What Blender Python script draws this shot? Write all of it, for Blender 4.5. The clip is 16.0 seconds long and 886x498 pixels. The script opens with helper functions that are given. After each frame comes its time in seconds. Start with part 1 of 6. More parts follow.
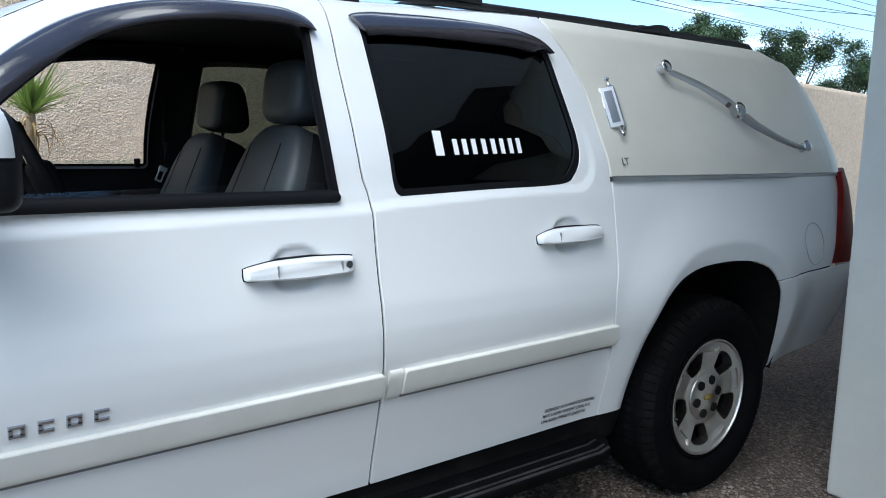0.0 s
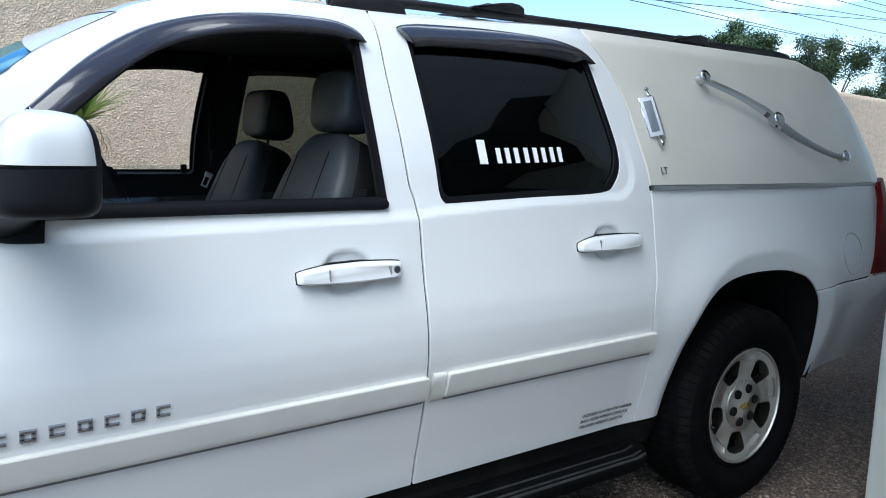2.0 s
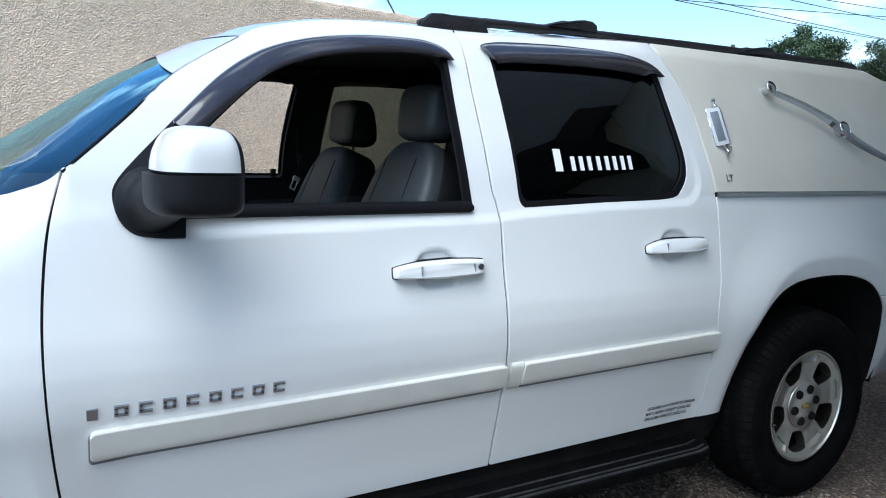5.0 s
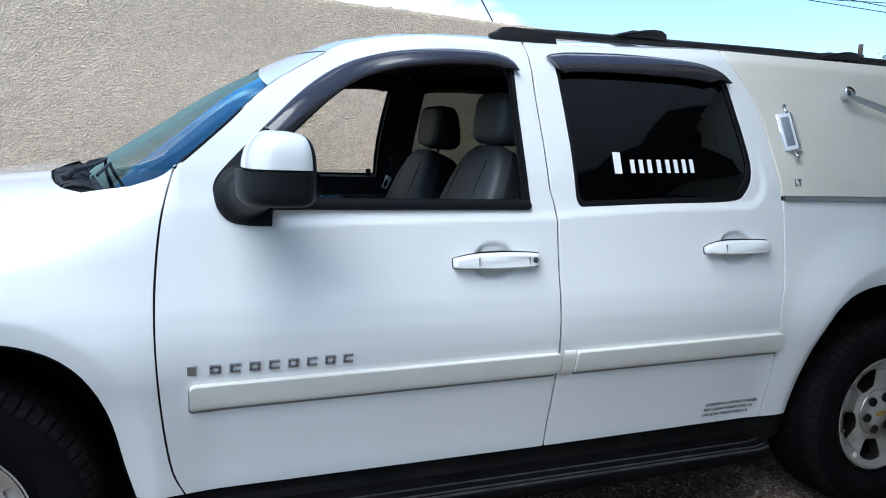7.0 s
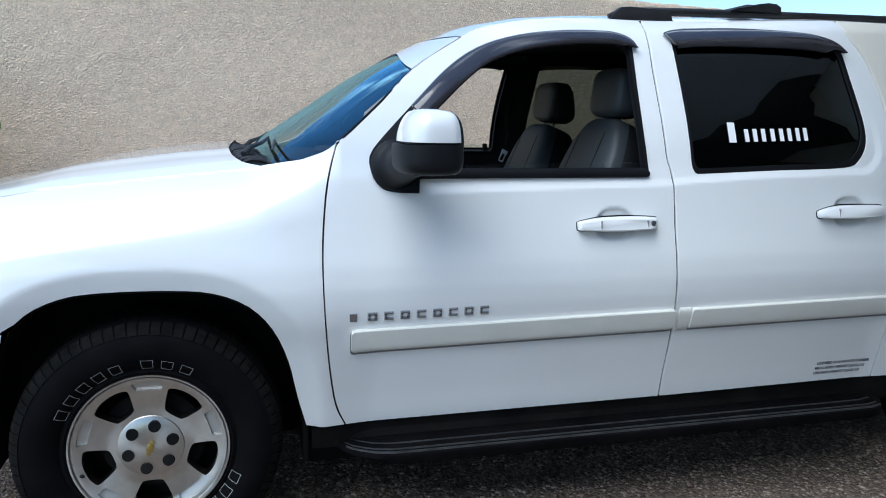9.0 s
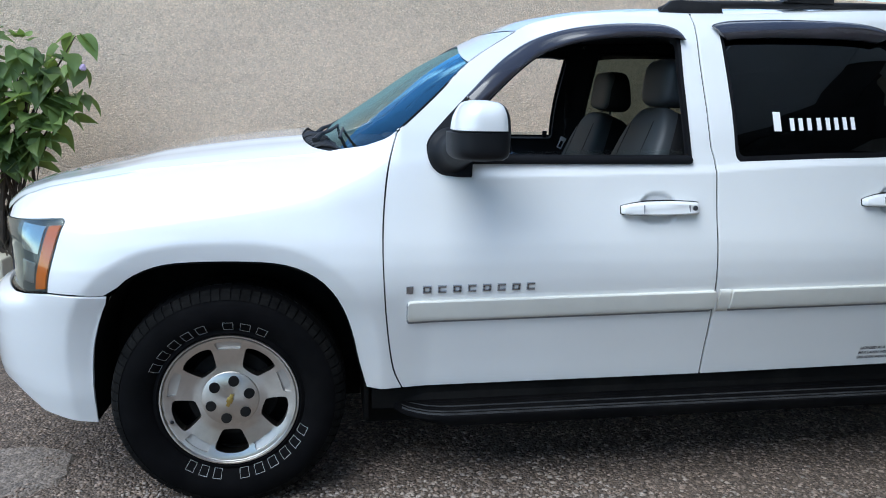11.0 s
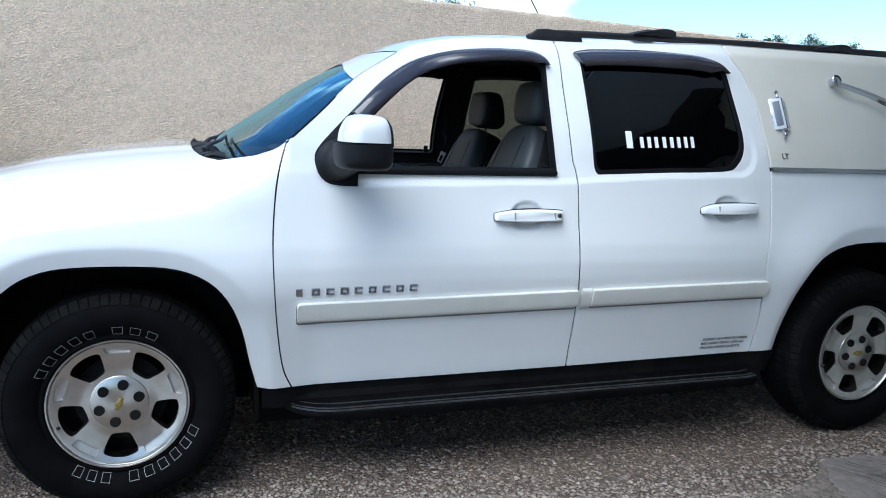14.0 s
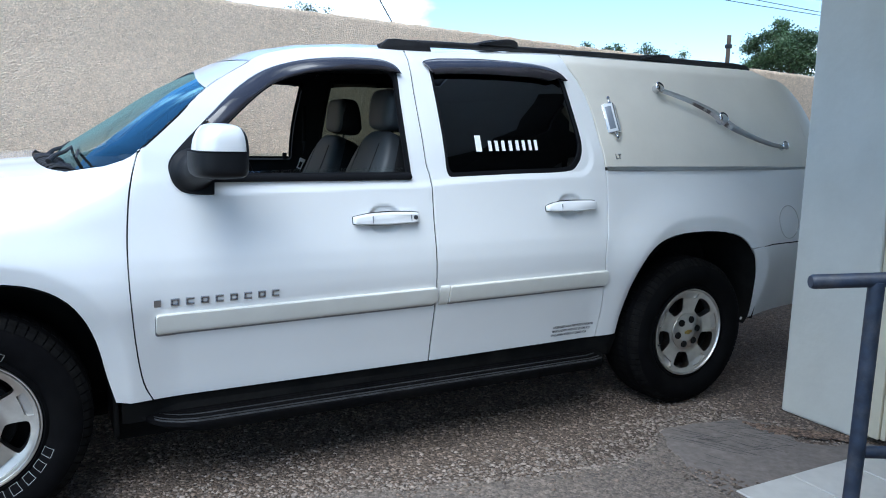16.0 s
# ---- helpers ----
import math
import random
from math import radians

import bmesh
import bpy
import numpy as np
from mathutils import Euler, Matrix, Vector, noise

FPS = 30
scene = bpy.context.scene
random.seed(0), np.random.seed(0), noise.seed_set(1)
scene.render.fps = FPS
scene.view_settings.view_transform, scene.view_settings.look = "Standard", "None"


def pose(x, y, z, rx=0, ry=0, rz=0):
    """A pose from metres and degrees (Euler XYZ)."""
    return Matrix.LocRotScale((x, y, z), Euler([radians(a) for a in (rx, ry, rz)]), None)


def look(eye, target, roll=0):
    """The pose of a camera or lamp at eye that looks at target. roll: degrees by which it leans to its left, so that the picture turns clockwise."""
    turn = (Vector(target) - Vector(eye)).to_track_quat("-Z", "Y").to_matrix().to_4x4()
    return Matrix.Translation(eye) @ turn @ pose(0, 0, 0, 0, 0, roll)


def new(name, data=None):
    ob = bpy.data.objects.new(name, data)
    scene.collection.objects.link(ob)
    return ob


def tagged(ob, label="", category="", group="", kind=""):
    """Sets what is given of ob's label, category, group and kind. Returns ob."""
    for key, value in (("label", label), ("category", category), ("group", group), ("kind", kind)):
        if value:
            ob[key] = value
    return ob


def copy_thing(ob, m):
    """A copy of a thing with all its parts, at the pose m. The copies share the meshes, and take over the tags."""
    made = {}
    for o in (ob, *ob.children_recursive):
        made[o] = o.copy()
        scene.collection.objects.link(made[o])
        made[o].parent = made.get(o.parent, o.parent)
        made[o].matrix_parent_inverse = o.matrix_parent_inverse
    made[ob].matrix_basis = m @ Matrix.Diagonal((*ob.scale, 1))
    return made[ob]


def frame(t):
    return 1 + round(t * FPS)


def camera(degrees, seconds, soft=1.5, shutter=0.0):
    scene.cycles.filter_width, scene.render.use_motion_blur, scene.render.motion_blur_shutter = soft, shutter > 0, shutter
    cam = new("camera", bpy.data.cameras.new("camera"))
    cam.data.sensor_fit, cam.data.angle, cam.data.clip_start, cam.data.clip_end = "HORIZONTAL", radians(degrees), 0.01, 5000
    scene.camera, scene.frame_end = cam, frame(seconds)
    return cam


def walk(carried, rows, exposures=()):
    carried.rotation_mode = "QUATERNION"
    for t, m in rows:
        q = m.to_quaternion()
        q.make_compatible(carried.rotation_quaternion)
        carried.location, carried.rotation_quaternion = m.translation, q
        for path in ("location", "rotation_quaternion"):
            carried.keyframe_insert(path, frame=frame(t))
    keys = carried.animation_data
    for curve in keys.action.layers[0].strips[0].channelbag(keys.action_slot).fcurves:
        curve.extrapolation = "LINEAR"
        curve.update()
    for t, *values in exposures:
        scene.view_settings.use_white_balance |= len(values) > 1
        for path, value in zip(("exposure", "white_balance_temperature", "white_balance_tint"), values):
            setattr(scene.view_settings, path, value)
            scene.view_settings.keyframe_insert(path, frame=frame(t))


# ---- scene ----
cam = camera(61.4, 16.0, soft=1.0)
EXPOSURES = [(0, 0.74, 5850, 4), (3.5, 0.76, 5800, 4), (7, 0.70, 5700, 4), (9, 0.56, 5650, 4), (9.7, 0.56, 5650, 4), (12, 0.74, 5650, 4), (16, 0.78, 5550, 4)]
PATH = [
    (0, (0.731, -1.622, 1.396), (1.911, -0.033, 1.108), 1.3),
    (0.5, (0.727, -1.623, 1.403), (1.899, -0.029, 1.11), 1.3),
    (1, (0.711, -1.63, 1.397), (1.878, -0.029, 1.122), 1.4),
    (1.5, (0.688, -1.639, 1.403), (1.833, -0.024, 1.121), 1.6),
    (2, (0.659, -1.634, 1.403), (1.783, -0.003, 1.129), 1.6),
    (2.5, (0.629, -1.636, 1.408), (1.704, 0.031, 1.151), 1.9),
    (3, (0.601, -1.655, 1.418), (1.629, 0.041, 1.157), 1.8),
    (3.5, (0.575, -1.681, 1.426), (1.593, 0.019, 1.16), 1.9),
    (6, (0.455, -1.86, 1.413), (1.391, -0.115, 1.131), 1.4),
    (6.5, (0.501, -1.937, 1.423), (1.346, -0.147, 1.141), 1.9),
    (7, (0.531, -2.035, 1.424), (1.257, -0.192, 1.15), 2.2),
    (7.5, (0.531, -2.117, 1.425), (1.146, -0.235, 1.143), 1.6),
    (8, (0.495, -2.151, 1.425), (1.068, -0.256, 1.142), 1.2),
    (8.5, (0.413, -2.203, 1.423), (0.96, -0.303, 1.124), 0.7),
    (9, (0.333, -2.261, 1.415), (0.818, -0.35, 1.074), 1.0),
    (9.5, (0.307, -2.316, 1.43), (0.721, -0.394, 1.06), 0.7),
    (12, (0.409, -2.56, 1.429), (0.684, -0.616, 1.049), 1.4),
    (12.5, (0.423, -2.576, 1.429), (0.721, -0.635, 1.052), 0.8),
    (13, (0.396, -2.596, 1.425), (0.784, -0.665, 1.076), 1.4),
    (13.5, (0.353, -2.626, 1.438), (0.851, -0.719, 1.103), 1.4),
    (14, (0.312, -2.678, 1.423), (0.91, -0.798, 1.093), 2.2),
    (14.5, (0.292, -2.732, 1.432), (0.959, -0.877, 1.092), 2.1),
    (15, (0.279, -2.771, 1.428), (1.018, -0.942, 1.098), 1.6),
    (15.5, (0.293, -2.785, 1.429), (1.14, -1.002, 1.111), 1.7),
    (16, (0.303, -2.795, 1.429), (1.226, -1.047, 1.123), 1.4),
]
walk(cam, [(t, look(eye, target, roll)) for t, eye, target, roll in PATH], EXPOSURES)
SKY, SUN, SUN_ANGLE, SUN_AZ, SUN_EL = 0.14, 2.3, 52.0, 230.0, 58.0

# ---- world, sun, exposure ----
world = bpy.data.worlds.new("sky")
scene.world = world
world.use_nodes = True
wn, wl = world.node_tree.nodes, world.node_tree.links
wn.clear()
sky = wn.new("ShaderNodeTexSky")
sky.sky_type = "NISHITA"
sky.sun_disc = False
sky.sun_elevation, sky.sun_rotation = radians(SUN_EL), radians(SUN_AZ)
sky.air_density, sky.dust_density, sky.ozone_density = 1.0, 0.15, 2.5
wco = wn.new("ShaderNodeTexCoord")
wmap = wn.new("ShaderNodeMapping")
wmap.inputs["Scale"].default_value = (2.0, 2.0, 5.0)
wmap.inputs["Location"].default_value = (0.35, 0.1, 0.4)
wno = wn.new("ShaderNodeTexNoise")
wno.inputs["Scale"].default_value = 1.6
wno.inputs["Detail"].default_value = 6
wno.inputs["Roughness"].default_value = 0.55
wra = wn.new("ShaderNodeValToRGB")
wra.color_ramp.elements[0].position, wra.color_ramp.elements[1].position = 0.54, 0.72
wmix = wn.new("ShaderNodeMixRGB")
wmix.inputs[2].default_value = (11.5, 11.8, 12.2, 1)
wbg = wn.new("ShaderNodeBackground")
wbg.inputs["Strength"].default_value = SKY
wout = wn.new("ShaderNodeOutputWorld")
wl.new(wco.outputs["Generated"], wmap.inputs["Vector"])
wl.new(wmap.outputs["Vector"], wno.inputs["Vector"])
wl.new(wno.outputs["Fac"], wra.inputs["Fac"])
wsep = wn.new("ShaderNodeSeparateXYZ")
wlow = wn.new("ShaderNodeMapRange")
wlow.inputs["From Min"].default_value, wlow.inputs["From Max"].default_value = -0.3, -0.1
wmul = wn.new("ShaderNodeMath")
wmul.operation = "MULTIPLY"
wl.new(wco.outputs["Generated"], wsep.inputs[0])
wl.new(wsep.outputs["Z"], wlow.inputs["Value"])
wl.new(wlow.outputs["Result"], wmul.inputs[0])
wl.new(wra.outputs["Color"], wmul.inputs[1])
wl.new(wmul.outputs[0], wmix.inputs[0])
wl.new(sky.outputs["Color"], wmix.inputs[1])
wl.new(wmix.outputs["Color"], wbg.inputs["Color"])
wl.new(wbg.outputs["Background"], wout.inputs["Surface"])

sun = new("sun", bpy.data.lights.new("sun", "SUN"))
sun.data.energy, sun.data.angle, sun.data.color = SUN, radians(SUN_ANGLE), (1.0, 0.95, 0.88)
sun.matrix_world = look((0, 0, 0), (-math.sin(radians(SUN_AZ)) * math.cos(radians(SUN_EL)), -math.cos(radians(SUN_AZ)) * math.cos(radians(SUN_EL)), -math.sin(radians(SUN_EL))))


# ---- materials ----
def mat(name, color, rough=0.5, metal=0.0, vary=0.06, scale=6.0, bump=0.0, bump_scale=80.0, coat=0.0, spec=0.5, dirt=None, dirt_amount=0.3, island=False, rand=False, spread=0.45):
    m = bpy.data.materials.new(name)
    m.use_nodes = True
    n, l = m.node_tree.nodes, m.node_tree.links
    b = n["Principled BSDF"]
    b.inputs["Roughness"].default_value = rough
    b.inputs["Metallic"].default_value = metal
    b.inputs["Coat Weight"].default_value = coat
    b.inputs["Coat Roughness"].default_value = 0.03
    b.inputs["Specular IOR Level"].default_value = spec
    co = n.new("ShaderNodeTexCoord")
    no = n.new("ShaderNodeTexNoise")
    no.inputs["Scale"].default_value, no.inputs["Detail"].default_value = scale, 5
    l.new(co.outputs["Object"], no.inputs["Vector"])
    ra = n.new("ShaderNodeValToRGB")
    ra.color_ramp.elements[0].position, ra.color_ramp.elements[1].position = 0.3, 0.7
    ra.color_ramp.elements[0].color = (*[max(0, c * (1 - vary)) for c in color], 1)
    ra.color_ramp.elements[1].color = (*[min(1, c * (1 + vary)) for c in color], 1)
    l.new(no.outputs["Fac"], ra.inputs["Fac"])
    last = ra.outputs["Color"]
    if dirt:
        nd = n.new("ShaderNodeTexNoise")
        nd.inputs["Scale"].default_value, nd.inputs["Detail"].default_value, nd.inputs["Roughness"].default_value = scale * 0.4, 8, 0.7
        l.new(co.outputs["Object"], nd.inputs["Vector"])
        rd = n.new("ShaderNodeValToRGB")
        rd.color_ramp.elements[0].position, rd.color_ramp.elements[1].position = 0.45, 0.8
        rd.color_ramp.elements[0].color, rd.color_ramp.elements[1].color = (0, 0, 0, 1), (dirt_amount,) * 3 + (1,)
        mx = n.new("ShaderNodeMixRGB")
        mx.inputs[2].default_value = (*dirt, 1)
        l.new(nd.outputs["Fac"], rd.inputs["Fac"])
        l.new(rd.outputs["Color"], mx.inputs[0])
        l.new(last, mx.inputs[1])
        last = mx.outputs["Color"]
    if island or rand:
        src = n.new("ShaderNodeNewGeometry") if island else n.new("ShaderNodeObjectInfo")
        hs = n.new("ShaderNodeHueSaturation")
        mr = n.new("ShaderNodeMapRange")
        mr.inputs["To Min"].default_value, mr.inputs["To Max"].default_value = 1 - spread, 1 + spread
        l.new(src.outputs["Random Per Island" if island else "Random"], mr.inputs["Value"])
        l.new(mr.outputs["Result"], hs.inputs["Value"])
        l.new(last, hs.inputs["Color"])
        last = hs.outputs["Color"]
    l.new(last, b.inputs["Base Color"])
    if bump:
        nb = n.new("ShaderNodeTexNoise")
        nb.inputs["Scale"].default_value, nb.inputs["Detail"].default_value = bump_scale, 4
        l.new(co.outputs["Object"], nb.inputs["Vector"])
        bp = n.new("ShaderNodeBump")
        bp.inputs["Strength"].default_value, bp.inputs["Distance"].default_value = 1.0, bump
        l.new(nb.outputs["Fac"], bp.inputs["Height"])
        l.new(bp.outputs["Normal"], b.inputs["Normal"])
    return m


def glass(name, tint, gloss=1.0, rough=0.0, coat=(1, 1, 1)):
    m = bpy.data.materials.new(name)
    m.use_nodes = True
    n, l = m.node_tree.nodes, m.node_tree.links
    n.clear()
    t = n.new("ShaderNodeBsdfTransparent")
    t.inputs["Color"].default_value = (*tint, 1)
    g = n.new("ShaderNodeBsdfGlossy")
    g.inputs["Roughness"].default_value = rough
    # coat colours the reflection itself
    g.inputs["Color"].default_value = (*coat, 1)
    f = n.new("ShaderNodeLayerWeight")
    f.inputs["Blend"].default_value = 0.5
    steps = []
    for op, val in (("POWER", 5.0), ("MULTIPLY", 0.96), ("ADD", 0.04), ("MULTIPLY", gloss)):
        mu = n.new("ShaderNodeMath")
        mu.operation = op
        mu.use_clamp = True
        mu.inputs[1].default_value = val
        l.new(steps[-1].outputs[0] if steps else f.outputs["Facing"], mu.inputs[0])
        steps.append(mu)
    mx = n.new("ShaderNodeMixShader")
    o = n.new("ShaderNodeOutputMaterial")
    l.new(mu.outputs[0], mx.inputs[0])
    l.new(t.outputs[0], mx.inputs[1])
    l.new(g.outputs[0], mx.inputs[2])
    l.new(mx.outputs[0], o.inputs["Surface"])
    return m


PAINT = mat("white_car_paint", (0.80, 0.80, 0.79), 0.32, vary=0.012, scale=3, coat=1.0, dirt=(0.62, 0.60, 0.55), dirt_amount=0.10)
CREAM = mat("cream_vinyl", (0.74, 0.70, 0.61), 0.42, vary=0.03, scale=4, bump=0.0006, bump_scale=320, dirt=(0.52, 0.48, 0.40), dirt_amount=0.25)
MOULD = mat("cream_plastic", (0.73, 0.715, 0.655), 0.45, vary=0.03, scale=9, bump=0.0002, bump_scale=400, dirt=(0.5, 0.47, 0.4), dirt_amount=0.22)
MIRB = mat("mirror_black_plastic", (0.0055, 0.006, 0.0075), 0.55, spec=0.25, vary=0.15, scale=12, bump=0.0002, bump_scale=500)
BLACK = mat("black_plastic", (0.013, 0.013, 0.015), 0.5, spec=0.35, vary=0.25, scale=12, bump=0.0003, bump_scale=500, dirt=(0.09, 0.085, 0.08), dirt_amount=0.25)
GASKET = mat("black_rubber_seal", (0.0045, 0.0047, 0.006), 0.65, spec=0.14, vary=0.2)
SMOKE = mat("smoked_acrylic", (0.030, 0.027, 0.032), 0.16, vary=0.2, scale=5, coat=0.6)
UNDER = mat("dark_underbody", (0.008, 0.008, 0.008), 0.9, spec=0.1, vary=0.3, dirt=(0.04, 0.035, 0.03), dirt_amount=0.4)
TYRE = mat("tyre_rubber", (0.0035, 0.0035, 0.004), 0.8, spec=0.05, vary=0.25, scale=14, bump=0.0004, bump_scale=220, dirt=(0.022, 0.020, 0.018), dirt_amount=0.14)
TREAD = mat("dusty_tread_rubber", (0.0055, 0.0054, 0.0053), 0.85, spec=0.06, vary=0.4, scale=25, bump=0.0006, bump_scale=260, dirt=(0.026, 0.024, 0.022), dirt_amount=0.35)
BOARD = mat("running_board_rubber", (0.003, 0.003, 0.0035), 0.75, spec=0.05, vary=0.3, scale=10, dirt=(0.03, 0.027, 0.024), dirt_amount=0.18)
ALLOY = mat("machined_alloy", (0.60, 0.57, 0.53), 0.34, 1.0, vary=0.06, scale=20, dirt=(0.30, 0.27, 0.23), dirt_amount=0.45)
ALLOYD = mat("cast_alloy_grey", (0.55, 0.54, 0.52), 0.5, 0.8, vary=0.08, scale=20, dirt=(0.2, 0.18, 0.16), dirt_amount=0.4)
for m in (ALLOY,):
    tn = m.node_tree.nodes.new("ShaderNodeTangent")
    tn.direction_type, tn.axis = "RADIAL", "Y"
    m.node_tree.links.new(tn.outputs["Tangent"], m.node_tree.nodes["Principled BSDF"].inputs["Tangent"])
    m.node_tree.nodes["Principled BSDF"].inputs["Anisotropic"].default_value = 0.75
CHROME = mat("chrome", (0.62, 0.62, 0.63), 0.06, 1.0, vary=0.02)
STEEL = mat("dull_steel_strip", (0.50, 0.50, 0.50), 0.30, 1.0, vary=0.08, scale=12)
LENSW = mat("white_lamp_panel", (0.72, 0.73, 0.74), 0.25, vary=0.02, coat=0.5)
GOLD = mat("gold_emblem", (0.42, 0.31, 0.09), 0.28, 0.8, vary=0.05)
WHITE = mat("white_vinyl", (0.86, 0.86, 0.86), 0.5, vary=0.01)
SATIN = mat("satin_chrome", (0.72, 0.73, 0.75), 0.28, 0.55, vary=0.03)
LANT = mat("lantern_panel_grey", (0.20, 0.22, 0.25), 0.35, vary=0.06)
TYREW = mat("tyre_letter_grey", (0.34, 0.34, 0.33), 0.7, vary=0.25, scale=30)
BADGE = mat("dark_chrome_badge", (0.42, 0.44, 0.48), 0.14, 1.0, vary=0.15, scale=30)
RIBM = mat("worn_tread_edge", (0.030, 0.030, 0.031), 0.5, vary=0.4, scale=15, spec=0.2)
GREYJ = mat("grey_joint_and_shade_line", (0.22, 0.22, 0.23), 0.6, vary=0.1)
INK = mat("black_vinyl", (0.055, 0.055, 0.06), 0.6, vary=0.05)
GREYL = mat("grey_leather", (0.046, 0.052, 0.058), 0.52, vary=0.07, scale=8, bump=0.0006, bump_scale=180)
GREYD = mat("dark_leather", (0.010, 0.010, 0.011), 0.7, spec=0.12, vary=0.1, scale=8, bump=0.0006, bump_scale=180)
CABIN = mat("dark_cabin_trim", (0.045, 0.048, 0.054), 0.75, vary=0.15)
TRIMD = mat("black_door_trim", (0.018, 0.019, 0.022), 0.8, vary=0.15, spec=0.2)
AMBER = mat("amber_lens", (0.62, 0.14, 0.015), 0.12, vary=0.05, coat=1.0)
REDL = mat("red_lens", (0.15, 0.012, 0.009), 0.55, vary=0.15, scale=14, spec=0.04)
REFL = mat("headlamp_reflector", (0.55, 0.56, 0.57), 0.18, 0.9, vary=0.25, scale=9)
LAMPH = mat("headlamp_housing", (0.07, 0.075, 0.075), 0.3, 0.2, vary=0.2)
# reflection doubled and coloured faint blue for the bluish light it mirrors
TINT = glass("dark_tinted_glass", (0.012, 0.012, 0.013), 2.0, coat=(0.74, 0.86, 1.0))
TINTG = glass("green_tinted_glass", (0.12, 0.14, 0.12), 1.0)
CLEAR = glass("clear_glass", (0.82, 0.88, 0.86), 1.0)
# reflection strengthened, and the sky's blue put into its colour
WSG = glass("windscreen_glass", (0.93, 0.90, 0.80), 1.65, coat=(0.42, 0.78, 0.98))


# ---- building helpers ----
def link_mesh(name, verts, faces, material, parent=None, label="", normals=None, smooth=True, mats=None, mat_index=None):
    me = bpy.data.meshes.new(name)
    me.from_pydata([tuple(v) for v in verts], [], [tuple(int(i) for i in f) for f in faces])
    for m in (mats or [material]):
        me.materials.append(m)
    if mat_index is not None:
        me.polygons.foreach_set("material_index", np.asarray(mat_index, dtype=np.int32))
    me.polygons.foreach_set("use_smooth", np.full(len(me.polygons), smooth))
    me.update()
    if normals is not None:
        me.normals_split_custom_set_from_vertices([tuple(v) for v in normals])
    ob = new(name, me)
    if parent:
        ob.parent = parent
    if label:
        tagged(ob, label)
    return ob


def part(name, bm, material, parent=None, label="", smooth=True, angle=40):
    me = bpy.data.meshes.new(name)
    bm.normal_update()
    bm.to_mesh(me)
    bm.free()
    me.materials.append(material)
    if smooth:
        me.polygons.foreach_set("use_smooth", np.full(len(me.polygons), True))
        me.set_sharp_from_angle(angle=radians(angle))
    ob = new(name, me)
    if parent:
        ob.parent = parent
    if label:
        tagged(ob, label)
    return ob


def empty(name, label, category, group="", at=(0, 0, 0)):
    ob = new(name)
    ob.location = at
    return tagged(ob, label, category, group)


def box(bm, lo, hi, bevel=0.0, m=None, seg=2):
    r = bmesh.ops.create_cube(bm, size=1)
    vs = r["verts"]
    for v in vs:
        v.co = Vector([lo[i] + (v.co[i] + 0.5) * (hi[i] - lo[i]) for i in range(3)])
    if bevel:
        es = list({e for v in vs for e in v.link_edges})
        r = bmesh.ops.bevel(bm, geom=es, offset=bevel, segments=seg, affect="EDGES", profile=0.5)
        vs = list({v for f in r["faces"] for v in f.verts} | {v for v in vs if v.is_valid})
    if m is not None:
        bmesh.ops.transform(bm, matrix=m, verts=vs)
    return vs


def tube(bm, pts, r, n=10, cap=True, squash=1.0):
    """A swept round bar through pts; r is one radius or one per point."""
    pts = [Vector(p) for p in pts]
    rs = r if isinstance(r, (list, tuple)) else [r] * len(pts)
    rings, up = [], Vector((0, 0, 1))
    for i, p in enumerate(pts):
        d = (pts[min(i + 1, len(pts) - 1)] - pts[max(i - 1, 0)]).normalized()
        ref = up if abs(d.dot(up)) < 0.95 else Vector((1, 0, 0))
        a = d.cross(ref).normalized()
        b = a.cross(d).normalized()
        rings.append([bm.verts.new(p + rs[i] * (math.cos(2 * math.pi * k / n) * a * squash + math.sin(2 * math.pi * k / n) * b)) for k in range(n)])
    for q, w in zip(rings, rings[1:]):
        for k in range(n):
            bm.faces.new((q[k], q[(k + 1) % n], w[(k + 1) % n], w[k]))
    if cap:
        bm.faces.new(rings[0][::-1])
        bm.faces.new(rings[-1])


def dense(poly, step):
    out = []
    for (a, b), (c, d) in zip(poly, poly[1:] + poly[:1]):
        k = max(1, int(math.ceil(math.hypot(c - a, d - b) / step)))
        out += [(a + (c - a) * i / k, b + (d - b) * i / k) for i in range(k)]
    return out


def inside(px, pz, poly):
    poly = np.asarray(poly)
    res = np.zeros(len(px), bool)
    x0, z0 = poly[-1]
    for x1, z1 in poly:
        c = ((z0 > pz) != (z1 > pz))
        if z1 != z0:
            res ^= c & (px < (x1 - x0) * (pz - z0) / (z1 - z0) + x0)
        x0, z0 = x1, z1
    return res


def smooth_line(pts, n=4):
    """Catmull-Rom through the points."""
    pts = [np.array(p, float) for p in pts]
    out = []
    for i in range(len(pts) - 1):
        a, b, c, d = pts[max(i - 1, 0)], pts[i], pts[i + 1], pts[min(i + 2, len(pts) - 1)]
        for k in range(n):
            t = k / n
            out.append(tuple(0.5 * (2 * b + (c - a) * t + (2 * a - 5 * b + 4 * c - d) * t * t + (3 * b - a - 3 * c + d) * t ** 3)))
    return out + [tuple(pts[-1])]


